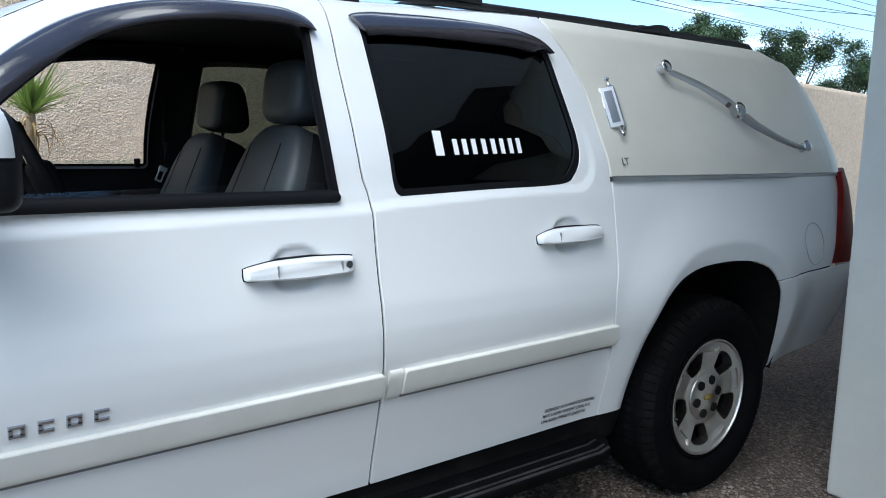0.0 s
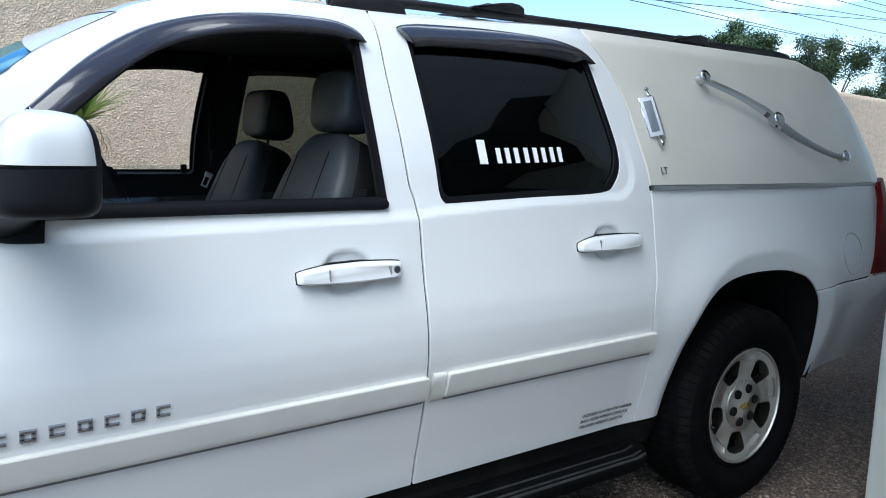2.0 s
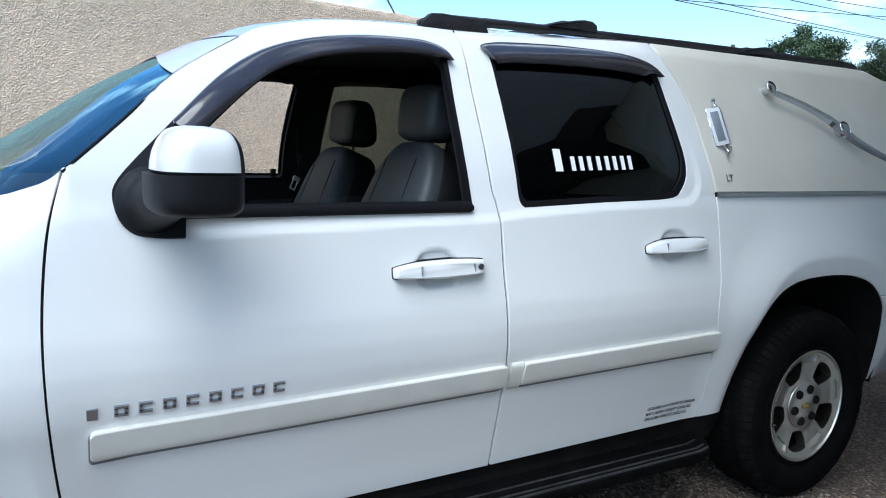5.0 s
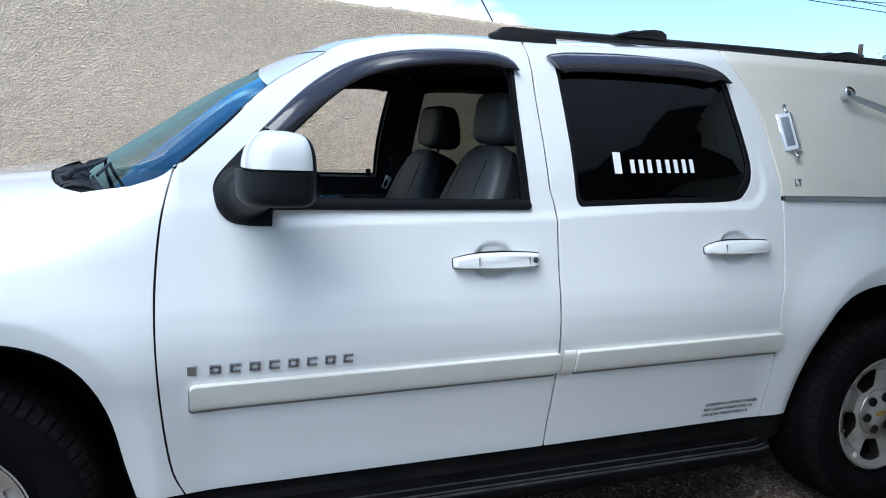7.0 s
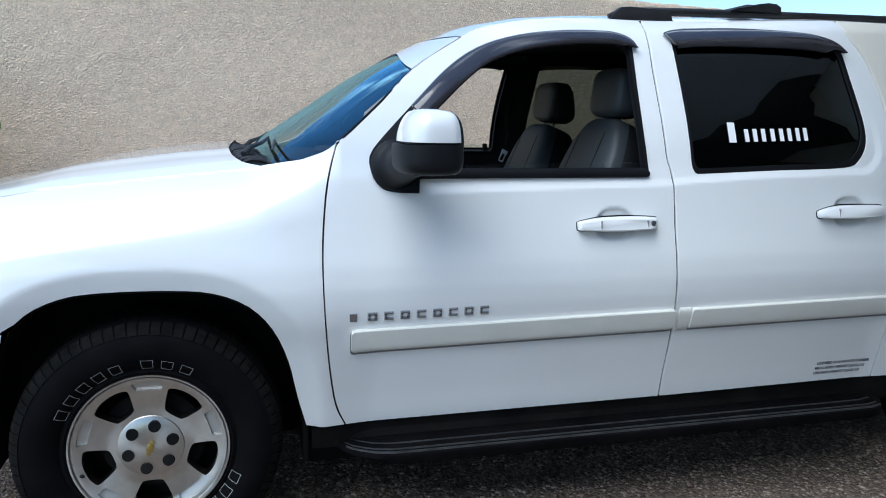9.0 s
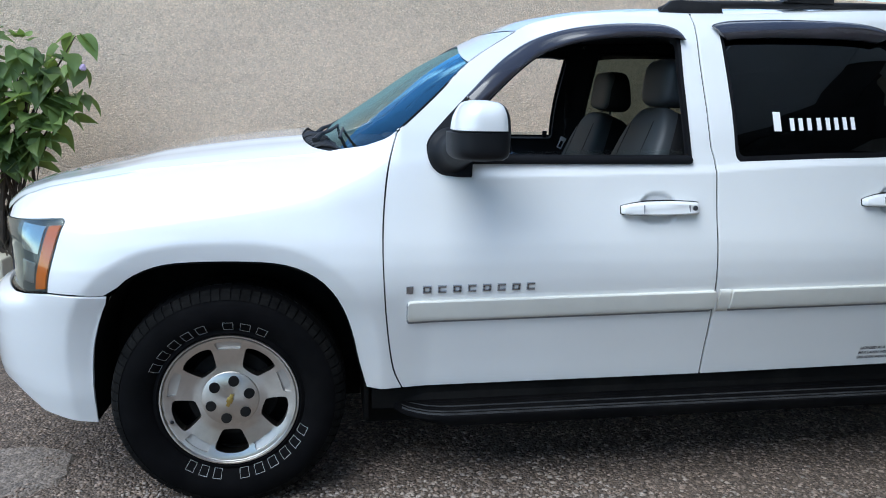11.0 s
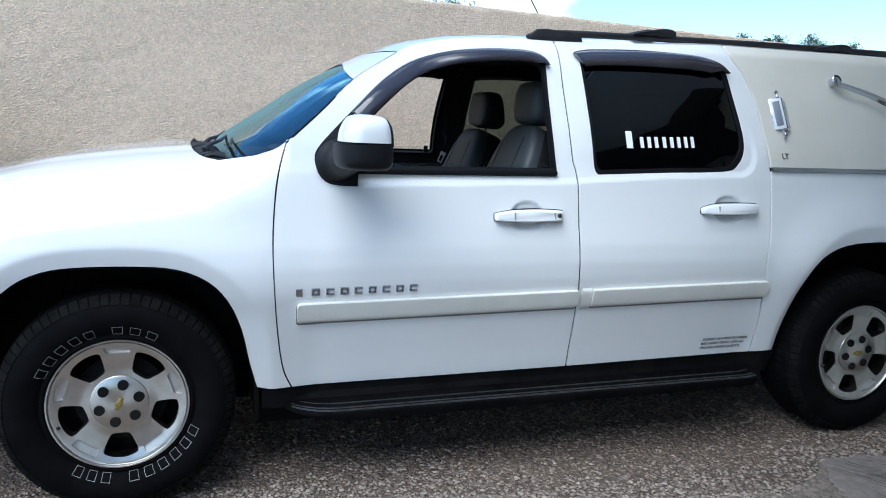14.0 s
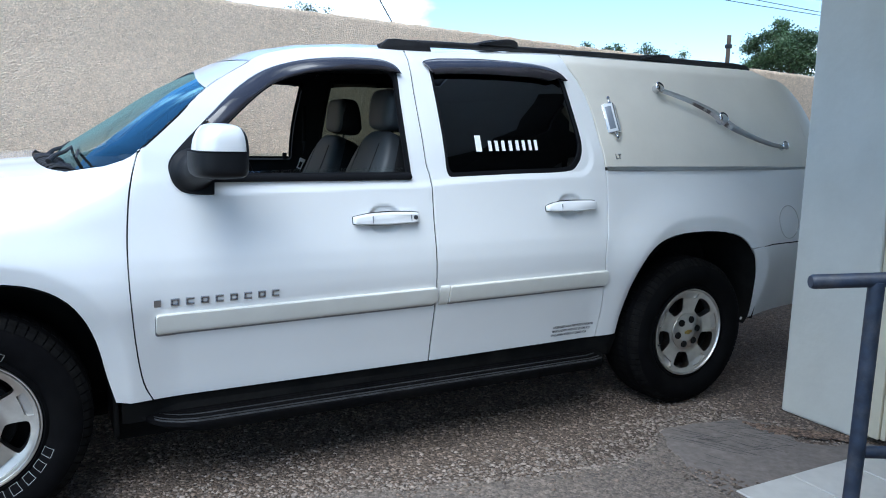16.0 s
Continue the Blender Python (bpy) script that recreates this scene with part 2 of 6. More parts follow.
# ---- the car's side surface: x along the car (front axle at 0), z up, y from the side towards the middle ----
YC = 1.03
PROF = np.array([(0.2, .20), (.40, .135), (.5, .115), (.6, .09), (.7, .065), (.77, .044), (.82, .036), (.88, .034), (.95, .042), (1.08, .074), (1.2, .103), (1.235, .112), (1.26, .122), (1.34, .145), (1.43, .18), (1.55, .24), (1.68, .31), (1.71, .33), (1.76, .37), (1.81, .44), (1.85, .53)])
_z = np.linspace(0.2, 1.85, 600)
_y = np.interp(_z, PROF[:, 0], PROF[:, 1])
_k = np.exp(-np.linspace(-2, 2, 27) ** 2)
_ys = np.convolve(np.pad(_y, 13, mode="edge"), _k / _k.sum(), mode="valid")
_ys = np.where(_z > 1.80, _y, _ys)
XF, AF, BF = -0.25, 0.74, 0.86
XR, AR, BR = 3.90, 0.95, 1.10
NE, NR = 2.6, 3.4
KF = np.array([(0.2, 0.96), (0.45, 1.0), (0.85, 0.99), (1.0, 0.94), (1.08, 0.87), (1.15, 0.78), (1.2, 0.66), (1.3, 0.5)])
KR = np.array([(0.2, 1.0), (0.5, 1.04), (0.6, 1.07), (0.7, 1.085), (0.82, 1.05), (0.87, 0.99), (1.0, 1.02), (1.1, 1.045), (1.2, 1.05), (1.35, 1.02), (1.5, 0.975), (1.65, 0.92), (1.75, 0.81), (1.80, 0.72), (1.85, 0.60)])


_kr = np.interp(_z, KR[:, 0], KR[:, 1])
_k = np.exp(-np.linspace(-2, 2, 81) ** 2)
_krs = np.convolve(np.pad(_kr, 40, mode="reflect", reflect_type="odd"), _k / _k.sum(), mode="valid")
_krs = np.where(_z < 1.25, _kr, _kr + (_krs - _kr) * np.clip((_z - 1.25) / 0.1, 0, 1))


NOSE = np.array([(0.3, 0.0), (0.5, 0.01), (0.6, 0.015), (0.70, 0.03), (0.74, 0.05), (0.78, 0.115), (0.85, 0.12), (0.9, 0.105), (0.95, 0.08), (1.0, 0.05), (1.05, 0.02), (1.1, 0.0)])


def step01(a, b, v):
    t = np.clip((v - a) / (b - a), 0, 1)
    return t * t * (3 - 2 * t)


def fender_top(x):
    return np.interp(x, [-0.92, -0.86, -0.80, -0.70, -0.60, -0.50, -0.33, -0.13, 0.06, 0.28, 0.33, 0.39, 0.478, 0.541, 0.584, 0.6], [1.0, 1.05, 1.10, 1.138, 1.158, 1.174, 1.198, 1.218, 1.238, 1.257, 1.264, 1.276, 1.291, 1.314, 1.338, 1.347])


def corner(a, b, n):
    """A rounded corner in plan: x run, y run and length along it."""
    t = (np.linspace(0, 1, 4000) ** 2) * math.pi / 2
    t = np.concatenate([t, math.pi / 2 - (np.linspace(0, 1, 4000) ** 3)[::-1] * 0.8])
    t = np.sort(t)
    x, y = a * np.sin(t) ** (2 / n), b * (1 - np.maximum(0, np.cos(t)) ** (2 / n))
    s = np.concatenate([[0], np.cumsum(np.hypot(np.diff(x), np.diff(y)))])
    return x, y, s


CXF, CYF, CSF = corner(AF, BF, NE)
CXR, CYR, CSR = corner(AR, BR, NR)


def to_p(x):
    """The length along the plan line for a place x along the car."""
    if x < XF:
        return XF - float(np.interp(XF - x, CXF, CSF))
    if x > XR:
        return XR + float(np.interp(x - XR, CXR, CSR))
    return x


CUPS = [(1.537, 1.068), (2.505, 1.097)]


def surf(p, z, off=0.0):
    p, z = np.asarray(p, float), np.asarray(z, float)
    run = np.interp(XF - p, CSF, CXF)
    x = np.where(p < XF, XF - run * np.interp(z, KF[:, 0], KF[:, 1]) + np.interp(z, NOSE[:, 0], NOSE[:, 1]) * step01(0.42, 0.95, run / AF), p)
    x = np.where(p > XR, XR + np.interp(p - XR, CSR, CXR) * np.interp(z, _z, _krs), x)
    dy = np.where(p < XF, np.interp(XF - p, CSF, CYF), 0) + np.where(p > XR, np.interp(p - XR, CSR, CYR), 0)
    y = np.interp(z, _z, _ys)
    # wheel arch flares
    for cx, cz, rx, rz, lo in ((-0.01, 0.40, 0.475, 0.50, 0.35), (3.375, 0.42, 0.47, 0.53, 0.35)):
        rr = (np.abs((x - cx) / rx) ** 2.6 + np.abs((z - cz) / rz) ** 2.6) ** (1 / 2.6)
        s = np.clip((rr - 0.98) / 0.16, 0, 2)
        h = np.clip(0.5 + 0.5 * (1 - s) / 0.14, 0, 1)
        out = 0.026 * (1 - step01(1.12, 1.55, rr)) * (1 - h + s * h - 0.14 * h * (1 - h))
        y = y - out * np.interp(z, [0.3, 0.5, 0.7], [0.55, 0.8, 1.0])
    # bonnet shoulder
    zt = fender_top(x)
    R = 0.20
    d = np.clip(z - (zt - R), 0, 0.93 * R)
    y = y + (R - np.sqrt(R ** 2 - d ** 2)) * np.clip((0.60 - x) / 0.30, 0, 1)
    # a narrow ledge under the windows with a crisp lower edge, turning up behind the rear one
    qz = np.interp(x, [0.7, 1.09, 1.76, 1.83, 2.2, 2.55], [1.172, 1.183, 1.199, 1.206, 1.227, 1.236]) - z + 0.11
    qx = x - 2.678 + 0.11
    sd = np.where((qx > 0) & (qz > 0), np.hypot(qx, qz), np.maximum(qx, qz)) - 0.11
    ledge = np.clip(1 + sd / 0.026, 0, 1) * np.exp(-np.maximum(sd, 0) / 0.16)
    y = y - 0.009 * ledge * step01(0.70, 0.92, x) * (1 - step01(1.29, 1.50, z)) * (1 - step01(2.80, 3.1, x))
    # the rear sides stand straighter below the roof, the front corners lean in further
    tall = 0.178 + 0.47 * (z - 1.43) + 2.2 * np.maximum(0, z - 1.785) ** 1.5
    y = y + (tall - np.interp(z, _z, _ys)) * step01(1.9, 2.6, x) * step01(1.40, 1.56, z)
    y = y + 0.07 * step01(1.50, 1.71, z) * (1 - step01(1.06, 1.45, x))
    # shelf along the front bumper's top
    y = y - 0.018 * (1 - np.clip((z - 0.725) / 0.062, 0, 1)) * (1 - step01(-0.80, -0.56, x)) * step01(0.3, 0.55, z)
    for cx, cz in CUPS:
        rr = (np.abs((x - cx) / 0.078) ** 2.4 + np.abs((z - cz) / 0.064) ** 2.4) ** (1 / 2.4)
        y = y + 0.013 * (1 - step01(0.70, 1.0, rr))
    return np.stack([x, y + dy + off, z], -1)


def surf_n(p, z, off=0.0):
    e = 0.004
    n = np.cross(surf(p + e, z, off) - surf(p - e, z, off), surf(p, z + e, off) - surf(p, z - e, off))
    return n / (np.linalg.norm(n, axis=-1, keepdims=True) + 1e-12)


def side_y(x, z):
    return float(surf(np.array([to_p(x)]), np.array([z]))[0, 1])


def mesh_region(outline, holes, step):
    """Points and triangles that fill an outline in the p-z plane, less its holes."""
    from mathutils.geometry import delaunay_2d_cdt
    loops = [dense(outline, step * 0.6)] + [dense(h, step * 0.6) for h in holes]
    pts, edges = [], []
    for lp in loops:
        k = len(pts)
        pts += lp
        edges += [(k + i, k + (i + 1) % len(lp)) for i in range(len(lp))]
    b = np.array(pts)
    xs = np.arange(b[:, 0].min(), b[:, 0].max(), step)
    zs = np.arange(b[:, 1].min(), b[:, 1].max(), step * 0.87)
    gx, gz = np.meshgrid(xs, zs)
    gx = gx + (np.arange(len(zs)) % 2)[:, None] * step * 0.5
    gx, gz = gx.ravel(), gz.ravel()
    keep = inside(gx, gz, loops[0])
    for lp in loops[1:]:
        keep &= ~inside(gx, gz, lp)
    gx, gz = gx[keep], gz[keep]
    far = np.ones(len(gx), bool)
    for i in range(0, len(b), 200):
        d = (gx[:, None] - b[None, i:i + 200, 0]) ** 2 + (gz[:, None] - b[None, i:i + 200, 1]) ** 2
        far &= d.min(1) > (0.45 * step) ** 2
    allp = [Vector(q) for q in pts] + [Vector((u, v)) for u, v in zip(gx[far], gz[far])]
    vo, _, fo, _, _, _ = delaunay_2d_cdt(allp, edges, [], 0, 1e-6)
    v = np.array([tuple(q) for q in vo])
    f = np.array([t for t in fo if len(t) == 3])
    c = v[f].mean(1)
    ok = inside(c[:, 0], c[:, 1], loops[0])
    for lp in loops[1:]:
        ok &= ~inside(c[:, 0], c[:, 1], lp)
    f = f[ok]
    a, q, w = v[f[:, 0]], v[f[:, 1]], v[f[:, 2]]
    cr = (q[:, 0] - a[:, 0]) * (w[:, 1] - a[:, 1]) - (q[:, 1] - a[:, 1]) * (w[:, 0] - a[:, 0])
    f[cr < 0] = f[cr < 0][:, ::-1]
    return v, f


def skin(name, outline, material, parent, label="", holes=(), off=0.0, depth=0.022, step=0.03, far=False, raw=False, tuck=0.0, swell=0.0, swell_at=(0.02, 0.16)):
    """A sheet of the car's side that follows its surface, with turned-in edges."""
    if not raw:
        outline = [(to_p(x), z) for x, z in dense(list(outline), 0.04)]
        holes = [[(to_p(x), z) for x, z in dense(list(h), 0.04)] for h in holes]
    v, f = mesh_region(list(outline), list(holes), step)
    P, N = surf(v[:, 0], v[:, 1], off), surf_n(v[:, 0], v[:, 1], off)
    if tuck:
        # the lower part rolls inwards
        roll = np.maximum(0.0, (0.72 - P[:, 2]) / 0.30)
        P[:, 1] += tuck * roll ** 2
        N[:, 2] -= 2 * tuck * roll / 0.30
        N /= np.linalg.norm(N, axis=1, keepdims=True)
    if swell:
        # grows proud of the body towards the rear
        P = P + N * (swell * step01(*swell_at, v[:, 0] - v[:, 0].min()))[:, None]
    count = {}
    for t in f:
        for i in range(3):
            e = (t[i], t[(i + 1) % 3])
            count[e] = count.get(e, 0) + 1
    rim = [e for e in count if (e[1], e[0]) not in count]
    V, NN, F = [P], [N], [f]
    k = len(P)
    rv, rn, rf = [], [], []
    for a, b in rim:
        d = P[b] - P[a]
        m = N[a] + N[b]
        m /= np.linalg.norm(m)
        side = np.cross(d, m)
        side /= np.linalg.norm(side) + 1e-12
        q = k + len(rv)
        rv += [P[a], P[b], P[b] - m * depth, P[a] - m * depth]
        h = (side + m) / np.linalg.norm(side + m)
        rn += [h, h, side, side]
        rf.append((q, q + 3, q + 2, q + 1))
    V = np.vstack([P, np.array(rv)])
    NN = np.vstack([N, np.array(rn)])
    faces = [tuple(t) for t in f] + rf
    if far:
        V = V * [1, -1, 1] + [0, 2 * YC, 0]
        NN = NN * [1, -1, 1]
        faces = [t[::-1] for t in faces]
    return link_mesh(name, V, faces, material, parent, label, normals=NN)


def strip(name, path, width, material, parent, label="", off=-0.012, thick=0.012, far=False, bulge=0.0, taper=0.0, sharp=False):
    """A moulding that runs along path in the x-z plane and hugs the side: width to its right hand."""
    pts = np.array(path)
    d = np.gradient(pts, axis=0)
    d /= np.linalg.norm(d, axis=1, keepdims=True)
    nrm = np.stack([d[:, 1], -d[:, 0]], 1)
    w = np.full(len(pts), width) if np.isscalar(width) else np.array(width)
    if taper:
        s = np.concatenate([[0], np.cumsum(np.linalg.norm(np.diff(pts, axis=0), axis=1))])
        e = np.clip(taper - np.minimum(s, s[-1] - s), 0, taper)
        ins = taper - np.sqrt(taper ** 2 - e ** 2)
        pts, w = pts + nrm * ins[:, None], w - 2 * ins
    rows = []
    knots = ([0, .025, .07, .86, .885, 1], [.55, .14, 0, 0, .06, 1.0]) if sharp else ([0, .05, .14, .86, .95, 1], [.8, .3, 0, 0, .3, .8])
    for t in ((0, 0.025, 0.07, 0.3, 0.5, 0.7, 0.86, 0.885, 1) if sharp else (0, 0.05, 0.14, 0.32, 0.5, 0.68, 0.86, 0.95, 1)):
        q = pts + nrm * (w * t)[:, None]
        lift = bulge * math.sin(math.pi * t) if bulge else 0
        edge = float(np.interp(t, *knots)) * thick
        P = surf(np.array([to_p(x) for x in q[:, 0]]), q[:, 1], off - lift + edge)
        rows.append(P)
    G = np.array(rows)
    B = np.array([surf(np.array([to_p(x) for x in (pts + nrm * (w * t)[:, None])[:, 0]]), (pts + nrm * (w * t)[:, None])[:, 1], off + thick) for t in (1.0, 0.0)])
    G = np.vstack([G, B])
    R, C = G.shape[:2]
    V = G.reshape(-1, 3)
    F = [(i * C + j, i * C + j + 1, ((i + 1) % R) * C + j + 1, ((i + 1) % R) * C + j) for i in range(R) for j in range(C - 1)]
    F += [tuple(i * C for i in range(R)), tuple(i * C + C - 1 for i in range(R))[::-1]]
    if far:
        V = V * [1, -1, 1] + [0, 2 * YC, 0]
    bm = bmesh.new()
    vs = [bm.verts.new(q) for q in V]
    for t in F:
        try:
            bm.faces.new([vs[i] for i in t])
        except ValueError:
            pass
    bmesh.ops.recalc_face_normals(bm, faces=bm.faces)
    return part(name, bm, material, parent, label, angle=28 if sharp else 50)


def lathe(name, prof, material, parent, n=64, axis_y=True, label="", angle=35):
    """Turns (radius, depth) pairs round the y axis."""
    bm = bmesh.new()
    rings = []
    for r, y in prof:
        rings.append([bm.verts.new((r * math.cos(2 * math.pi * k / n), y, r * math.sin(2 * math.pi * k / n))) for k in range(n)] if r > 1e-5 else [bm.verts.new((0, y, 0))])
    for q, w in zip(rings, rings[1:]):
        for k in range(n):
            a, b = q[k % len(q)], q[(k + 1) % len(q)]
            c, d = w[(k + 1) % len(w)], w[k % len(w)]
            vs = []
            for u in (a, b, c, d):
                if u not in vs:
                    vs.append(u)
            if len(vs) > 2:
                bm.faces.new(vs)
    bmesh.ops.recalc_face_normals(bm, faces=bm.faces)
    return part(name, bm, material, parent, label, angle=angle)


# ---- the setting: ground, walls ----
GROUND = mat("gravel_ground", (0.115, 0.085, 0.064), 0.92, vary=0.35, scale=40, bump=0.006, bump_scale=90, dirt=(0.16, 0.128, 0.102), dirt_amount=0.6)
STONE = mat("gravel_stones", (0.208, 0.157, 0.122), 0.88, vary=0.25, scale=90, island=True, spread=0.5)
CEMENT = mat("worn_cement", (0.180, 0.146, 0.119), 0.92, vary=0.30, scale=34, bump=0.005, bump_scale=70, dirt=(0.115, 0.10, 0.09), dirt_amount=0.7)
TROWEL = mat("trowelled_cement", (0.195, 0.166, 0.145), 0.92, vary=0.20, scale=30, bump=0.004, bump_scale=45, dirt=(0.125, 0.107, 0.094), dirt_amount=0.7)
STUCCO = mat("pebbledash", (0.755, 0.594, 0.440), 0.92, vary=0.10, scale=22, bump=0.0025, bump_scale=75, dirt=(0.50, 0.40, 0.29), dirt_amount=0.35)
WHITEW = mat("off_white_wall_paint", (0.64, 0.62, 0.55), 0.75, vary=0.05, scale=2.2, bump=0.0015, bump_scale=30, dirt=(0.47, 0.44, 0.37), dirt_amount=0.55)
TILE = mat("pale_marble_tile", (0.55, 0.53, 0.49), 0.3, vary=0.10, scale=9, dirt=(0.40, 0.37, 0.33), dirt_amount=0.45)
COPING = mat("cream_planter_paint", (0.62, 0.56, 0.42), 0.8, vary=0.06, scale=5, bump=0.001, dirt=(0.4, 0.35, 0.27), dirt_amount=0.4)
RAILP = mat("blue_grey_rail_paint", (0.017, 0.026, 0.048), 0.5, vary=0.4, scale=30, bump=0.0008, bump_scale=70, dirt=(0.13, 0.12, 0.11), dirt_amount=0.55)

bm = bmesh.new()
bmesh.ops.create_grid(bm, x_segments=2, y_segments=2, size=400)
g = part("ground", bm, GROUND, smooth=False)
tagged(g, "brown gravel drive of small worn stones set in earth", "ground", kind="structure")

# the long pebbledash wall behind the car: a real relief
WY = 3.1


def wall_top(x):
    return 2.405 - 0.027 * x


def value_noise(x, z, cell, seed):
    r = np.random.default_rng(seed)
    tab = r.random((256, 256))
    u, v = x / cell, z / cell
    i, j = np.floor(u).astype(int), np.floor(v).astype(int)
    fu, fv = u - i, v - j
    fu, fv = fu * fu * (3 - 2 * fu), fv * fv * (3 - 2 * fv)
    a, b, c, d = tab[i % 256, j % 256], tab[(i + 1) % 256, j % 256], tab[i % 256, (j + 1) % 256], tab[(i + 1) % 256, (j + 1) % 256]
    return (a * (1 - fu) + b * fu) * (1 - fv) + (c * (1 - fu) + d * fu) * fv


def wall_face(x, z):
    return WY - 0.006 * value_noise(x + 50, z, 0.06, 2) - 0.02 * value_noise(x + 50, z, 0.5, 3)


def relief_wall(name, x0, x1, step, label):
    xs = np.arange(x0, x1 + step, step)
    nz = int(2.4 / step)
    X, T = np.meshgrid(xs, np.linspace(0, 1, nz + 1))
    Z = T * wall_top(X)
    Y = wall_face(X, Z)
    Z = Z + np.where(T > 0.995, 0.012 * value_noise(X + 50, Z, 0.05, 5), 0)
    V = np.stack([X, Y, Z], -1).reshape(-1, 3)
    C, R = len(xs), nz + 1
    idx = np.arange(R * C).reshape(R, C)
    F = np.stack([idx[:-1, :-1], idx[:-1, 1:], idx[1:, 1:], idx[1:, :-1]], -1).reshape(-1, 4)
    k = len(V)
    top = idx[-1]
    B = V[top] + [0, 0.18, 0.0]
    B2 = B * [1, 1, 0]
    V = np.vstack([V, B, B2])
    n = np.arange(C - 1)
    F2 = np.stack([top[:-1], top[1:], k + n + 1, k + n], -1)
    F3 = np.stack([k + n, k + n + 1, k + C + n + 1, k + C + n], -1)
    ob = link_mesh(name, V, np.vstack([F, F2, F3]), STUCCO)
    return tagged(ob, label, "wall", kind="structure")


def pebble_bump(m, scale, height, low, high, soft=0.0):
    """Adds rounded pebbles to a material's relief and a tone of its own to each."""
    n, l = m.node_tree.nodes, m.node_tree.links
    b = n["Principled BSDF"]
    co = n.new("ShaderNodeTexCoord")
    vo = n.new("ShaderNodeTexVoronoi")
    if soft:
        vo.feature = "SMOOTH_F1"
        vo.inputs["Smoothness"].default_value = soft
    vo.inputs["Scale"].default_value = scale
    l.new(co.outputs["Object"], vo.inputs["Vector"])
    inv = n.new("ShaderNodeMath")
    inv.operation = "SUBTRACT"
    inv.inputs[0].default_value = 1.0
    l.new(vo.outputs["Distance"], inv.inputs[1])
    bp = n.new("ShaderNodeBump")
    bp.inputs["Distance"].default_value = height
    l.new(inv.outputs[0], bp.inputs["Height"])
    old = b.inputs["Normal"].links
    if old:
        l.new(old[0].from_socket, bp.inputs["Normal"])
    l.new(bp.outputs["Normal"], b.inputs["Normal"])
    hs = n.new("ShaderNodeHueSaturation")
    se = n.new("ShaderNodeSeparateColor")
    mr = n.new("ShaderNodeMapRange")
    mr.inputs["To Min"].default_value, mr.inputs["To Max"].default_value = low, high
    l.new(vo.outputs["Color"], se.inputs[0])
    l.new(se.outputs[0], mr.inputs["Value"])
    l.new(mr.outputs["Result"], hs.inputs["Value"])
    l.new(b.inputs["Base Color"].links[0].from_socket, hs.inputs["Color"])
    l.new(hs.outputs["Color"], b.inputs["Base Color"])


pebble_bump(STUCCO, 125, 0.0085, 0.84, 1.14, soft=.55)
pebble_bump(GROUND, 85, 0.010, 0.55, 1.45)
pebble_bump(CEMENT, 95, 0.004, 0.62, 1.36)


def stones(name, centres, sizes, normal_axis, material, parent=None, flat=0.6, label="", category="gravel"):
    """Many small faceted stones in one mesh, each squashed along one axis."""
    r = np.random.default_rng(len(centres))
    n = len(centres)
    base = np.array([(1, 0, 0), (0, 1, 0), (-1, 0, 0), (0, -1, 0), (0, 0, 1), (0, 0, -1)], float)
    tri = np.array([(0, 1, 4), (1, 2, 4), (2, 3, 4), (3, 0, 4), (1, 0, 5), (2, 1, 5), (3, 2, 5), (0, 3, 5)])
    v = base[None] * r.uniform(0.65, 1.25, (n, 6, 1)) + r.normal(0, 0.16, (n, 6, 3))
    a = r.uniform(0, 2 * np.pi, n)
    c, s_ = np.cos(a), np.sin(a)
    x = v[..., 0] * c[:, None] - v[..., 1] * s_[:, None]
    y = v[..., 0] * s_[:, None] + v[..., 1] * c[:, None]
    z = v[..., 2] * flat
    q = np.stack([x, z, y], -1) if normal_axis == 1 else np.stack([x, y, z], -1)
    q = q * sizes[:, None, None] + centres[:, None, :]
    if normal_axis == 1:
        tri = tri[:, ::-1]
    f = (tri[None] + (np.arange(n) * 6)[:, None, None]).reshape(-1, 3)
    me = bpy.data.meshes.new(name)
    me.vertices.add(n * 6)
    me.vertices.foreach_set("co", q.reshape(-1))
    me.loops.add(len(f) * 3)
    me.loops.foreach_set("vertex_index", f.reshape(-1).astype(np.int32))
    me.polygons.add(len(f))
    me.polygons.foreach_set("loop_start", np.arange(0, len(f) * 3, 3, dtype=np.int32))
    me.polygons.foreach_set("use_smooth", np.ones(len(f), bool))
    me.update(calc_edges=True)
    me.validate()
    me.materials.append(material)
    ob = new(name, me)
    if parent:
        ob.parent = parent
    return tagged(ob, label, category, kind="stuff")


relief_wall("wall_back", -6.0, 9.0, 0.03, "tall tan pebbledash boundary wall with a rough face")
relief_wall("wall_back_end", 9.0, 26.0, 0.05, "far end of the tan pebbledash boundary wall")

# the white house beside and behind the walk: a wing by the car's rear, the main wall, and a wide soffit added out of
# view
bm = bmesh.new()
box(bm, (3.73, -0.70, 0), (8.5, -0.25, 3.1), 0.012)
tagged(part("wall_house", bm, WHITEW, smooth=False), "off-white painted house wall with a scuffed corner", "wall", kind="structure")
bm = bmesh.new()
box(bm, (4.75, -4.6, 0), (8.5, -0.702, 3.1), 0.012)
tagged(part("wall_porch", bm, WHITEW, smooth=False), "off-white wall at the back of the shaded porch", "wall", kind="structure")
bm = bmesh.new()
box(bm, (3.742, -0.775, 0.03), (3.80, -0.703, 2.84), 0.006)
box(bm, (3.757, -0.80, 0.03), (3.79, -0.777, 2.84), 0.004)
tagged(part("trim_porch", bm, COPING, smooth=False), "cream painted porch jamb against the house wall", "trim", kind="structure")
bm = bmesh.new()
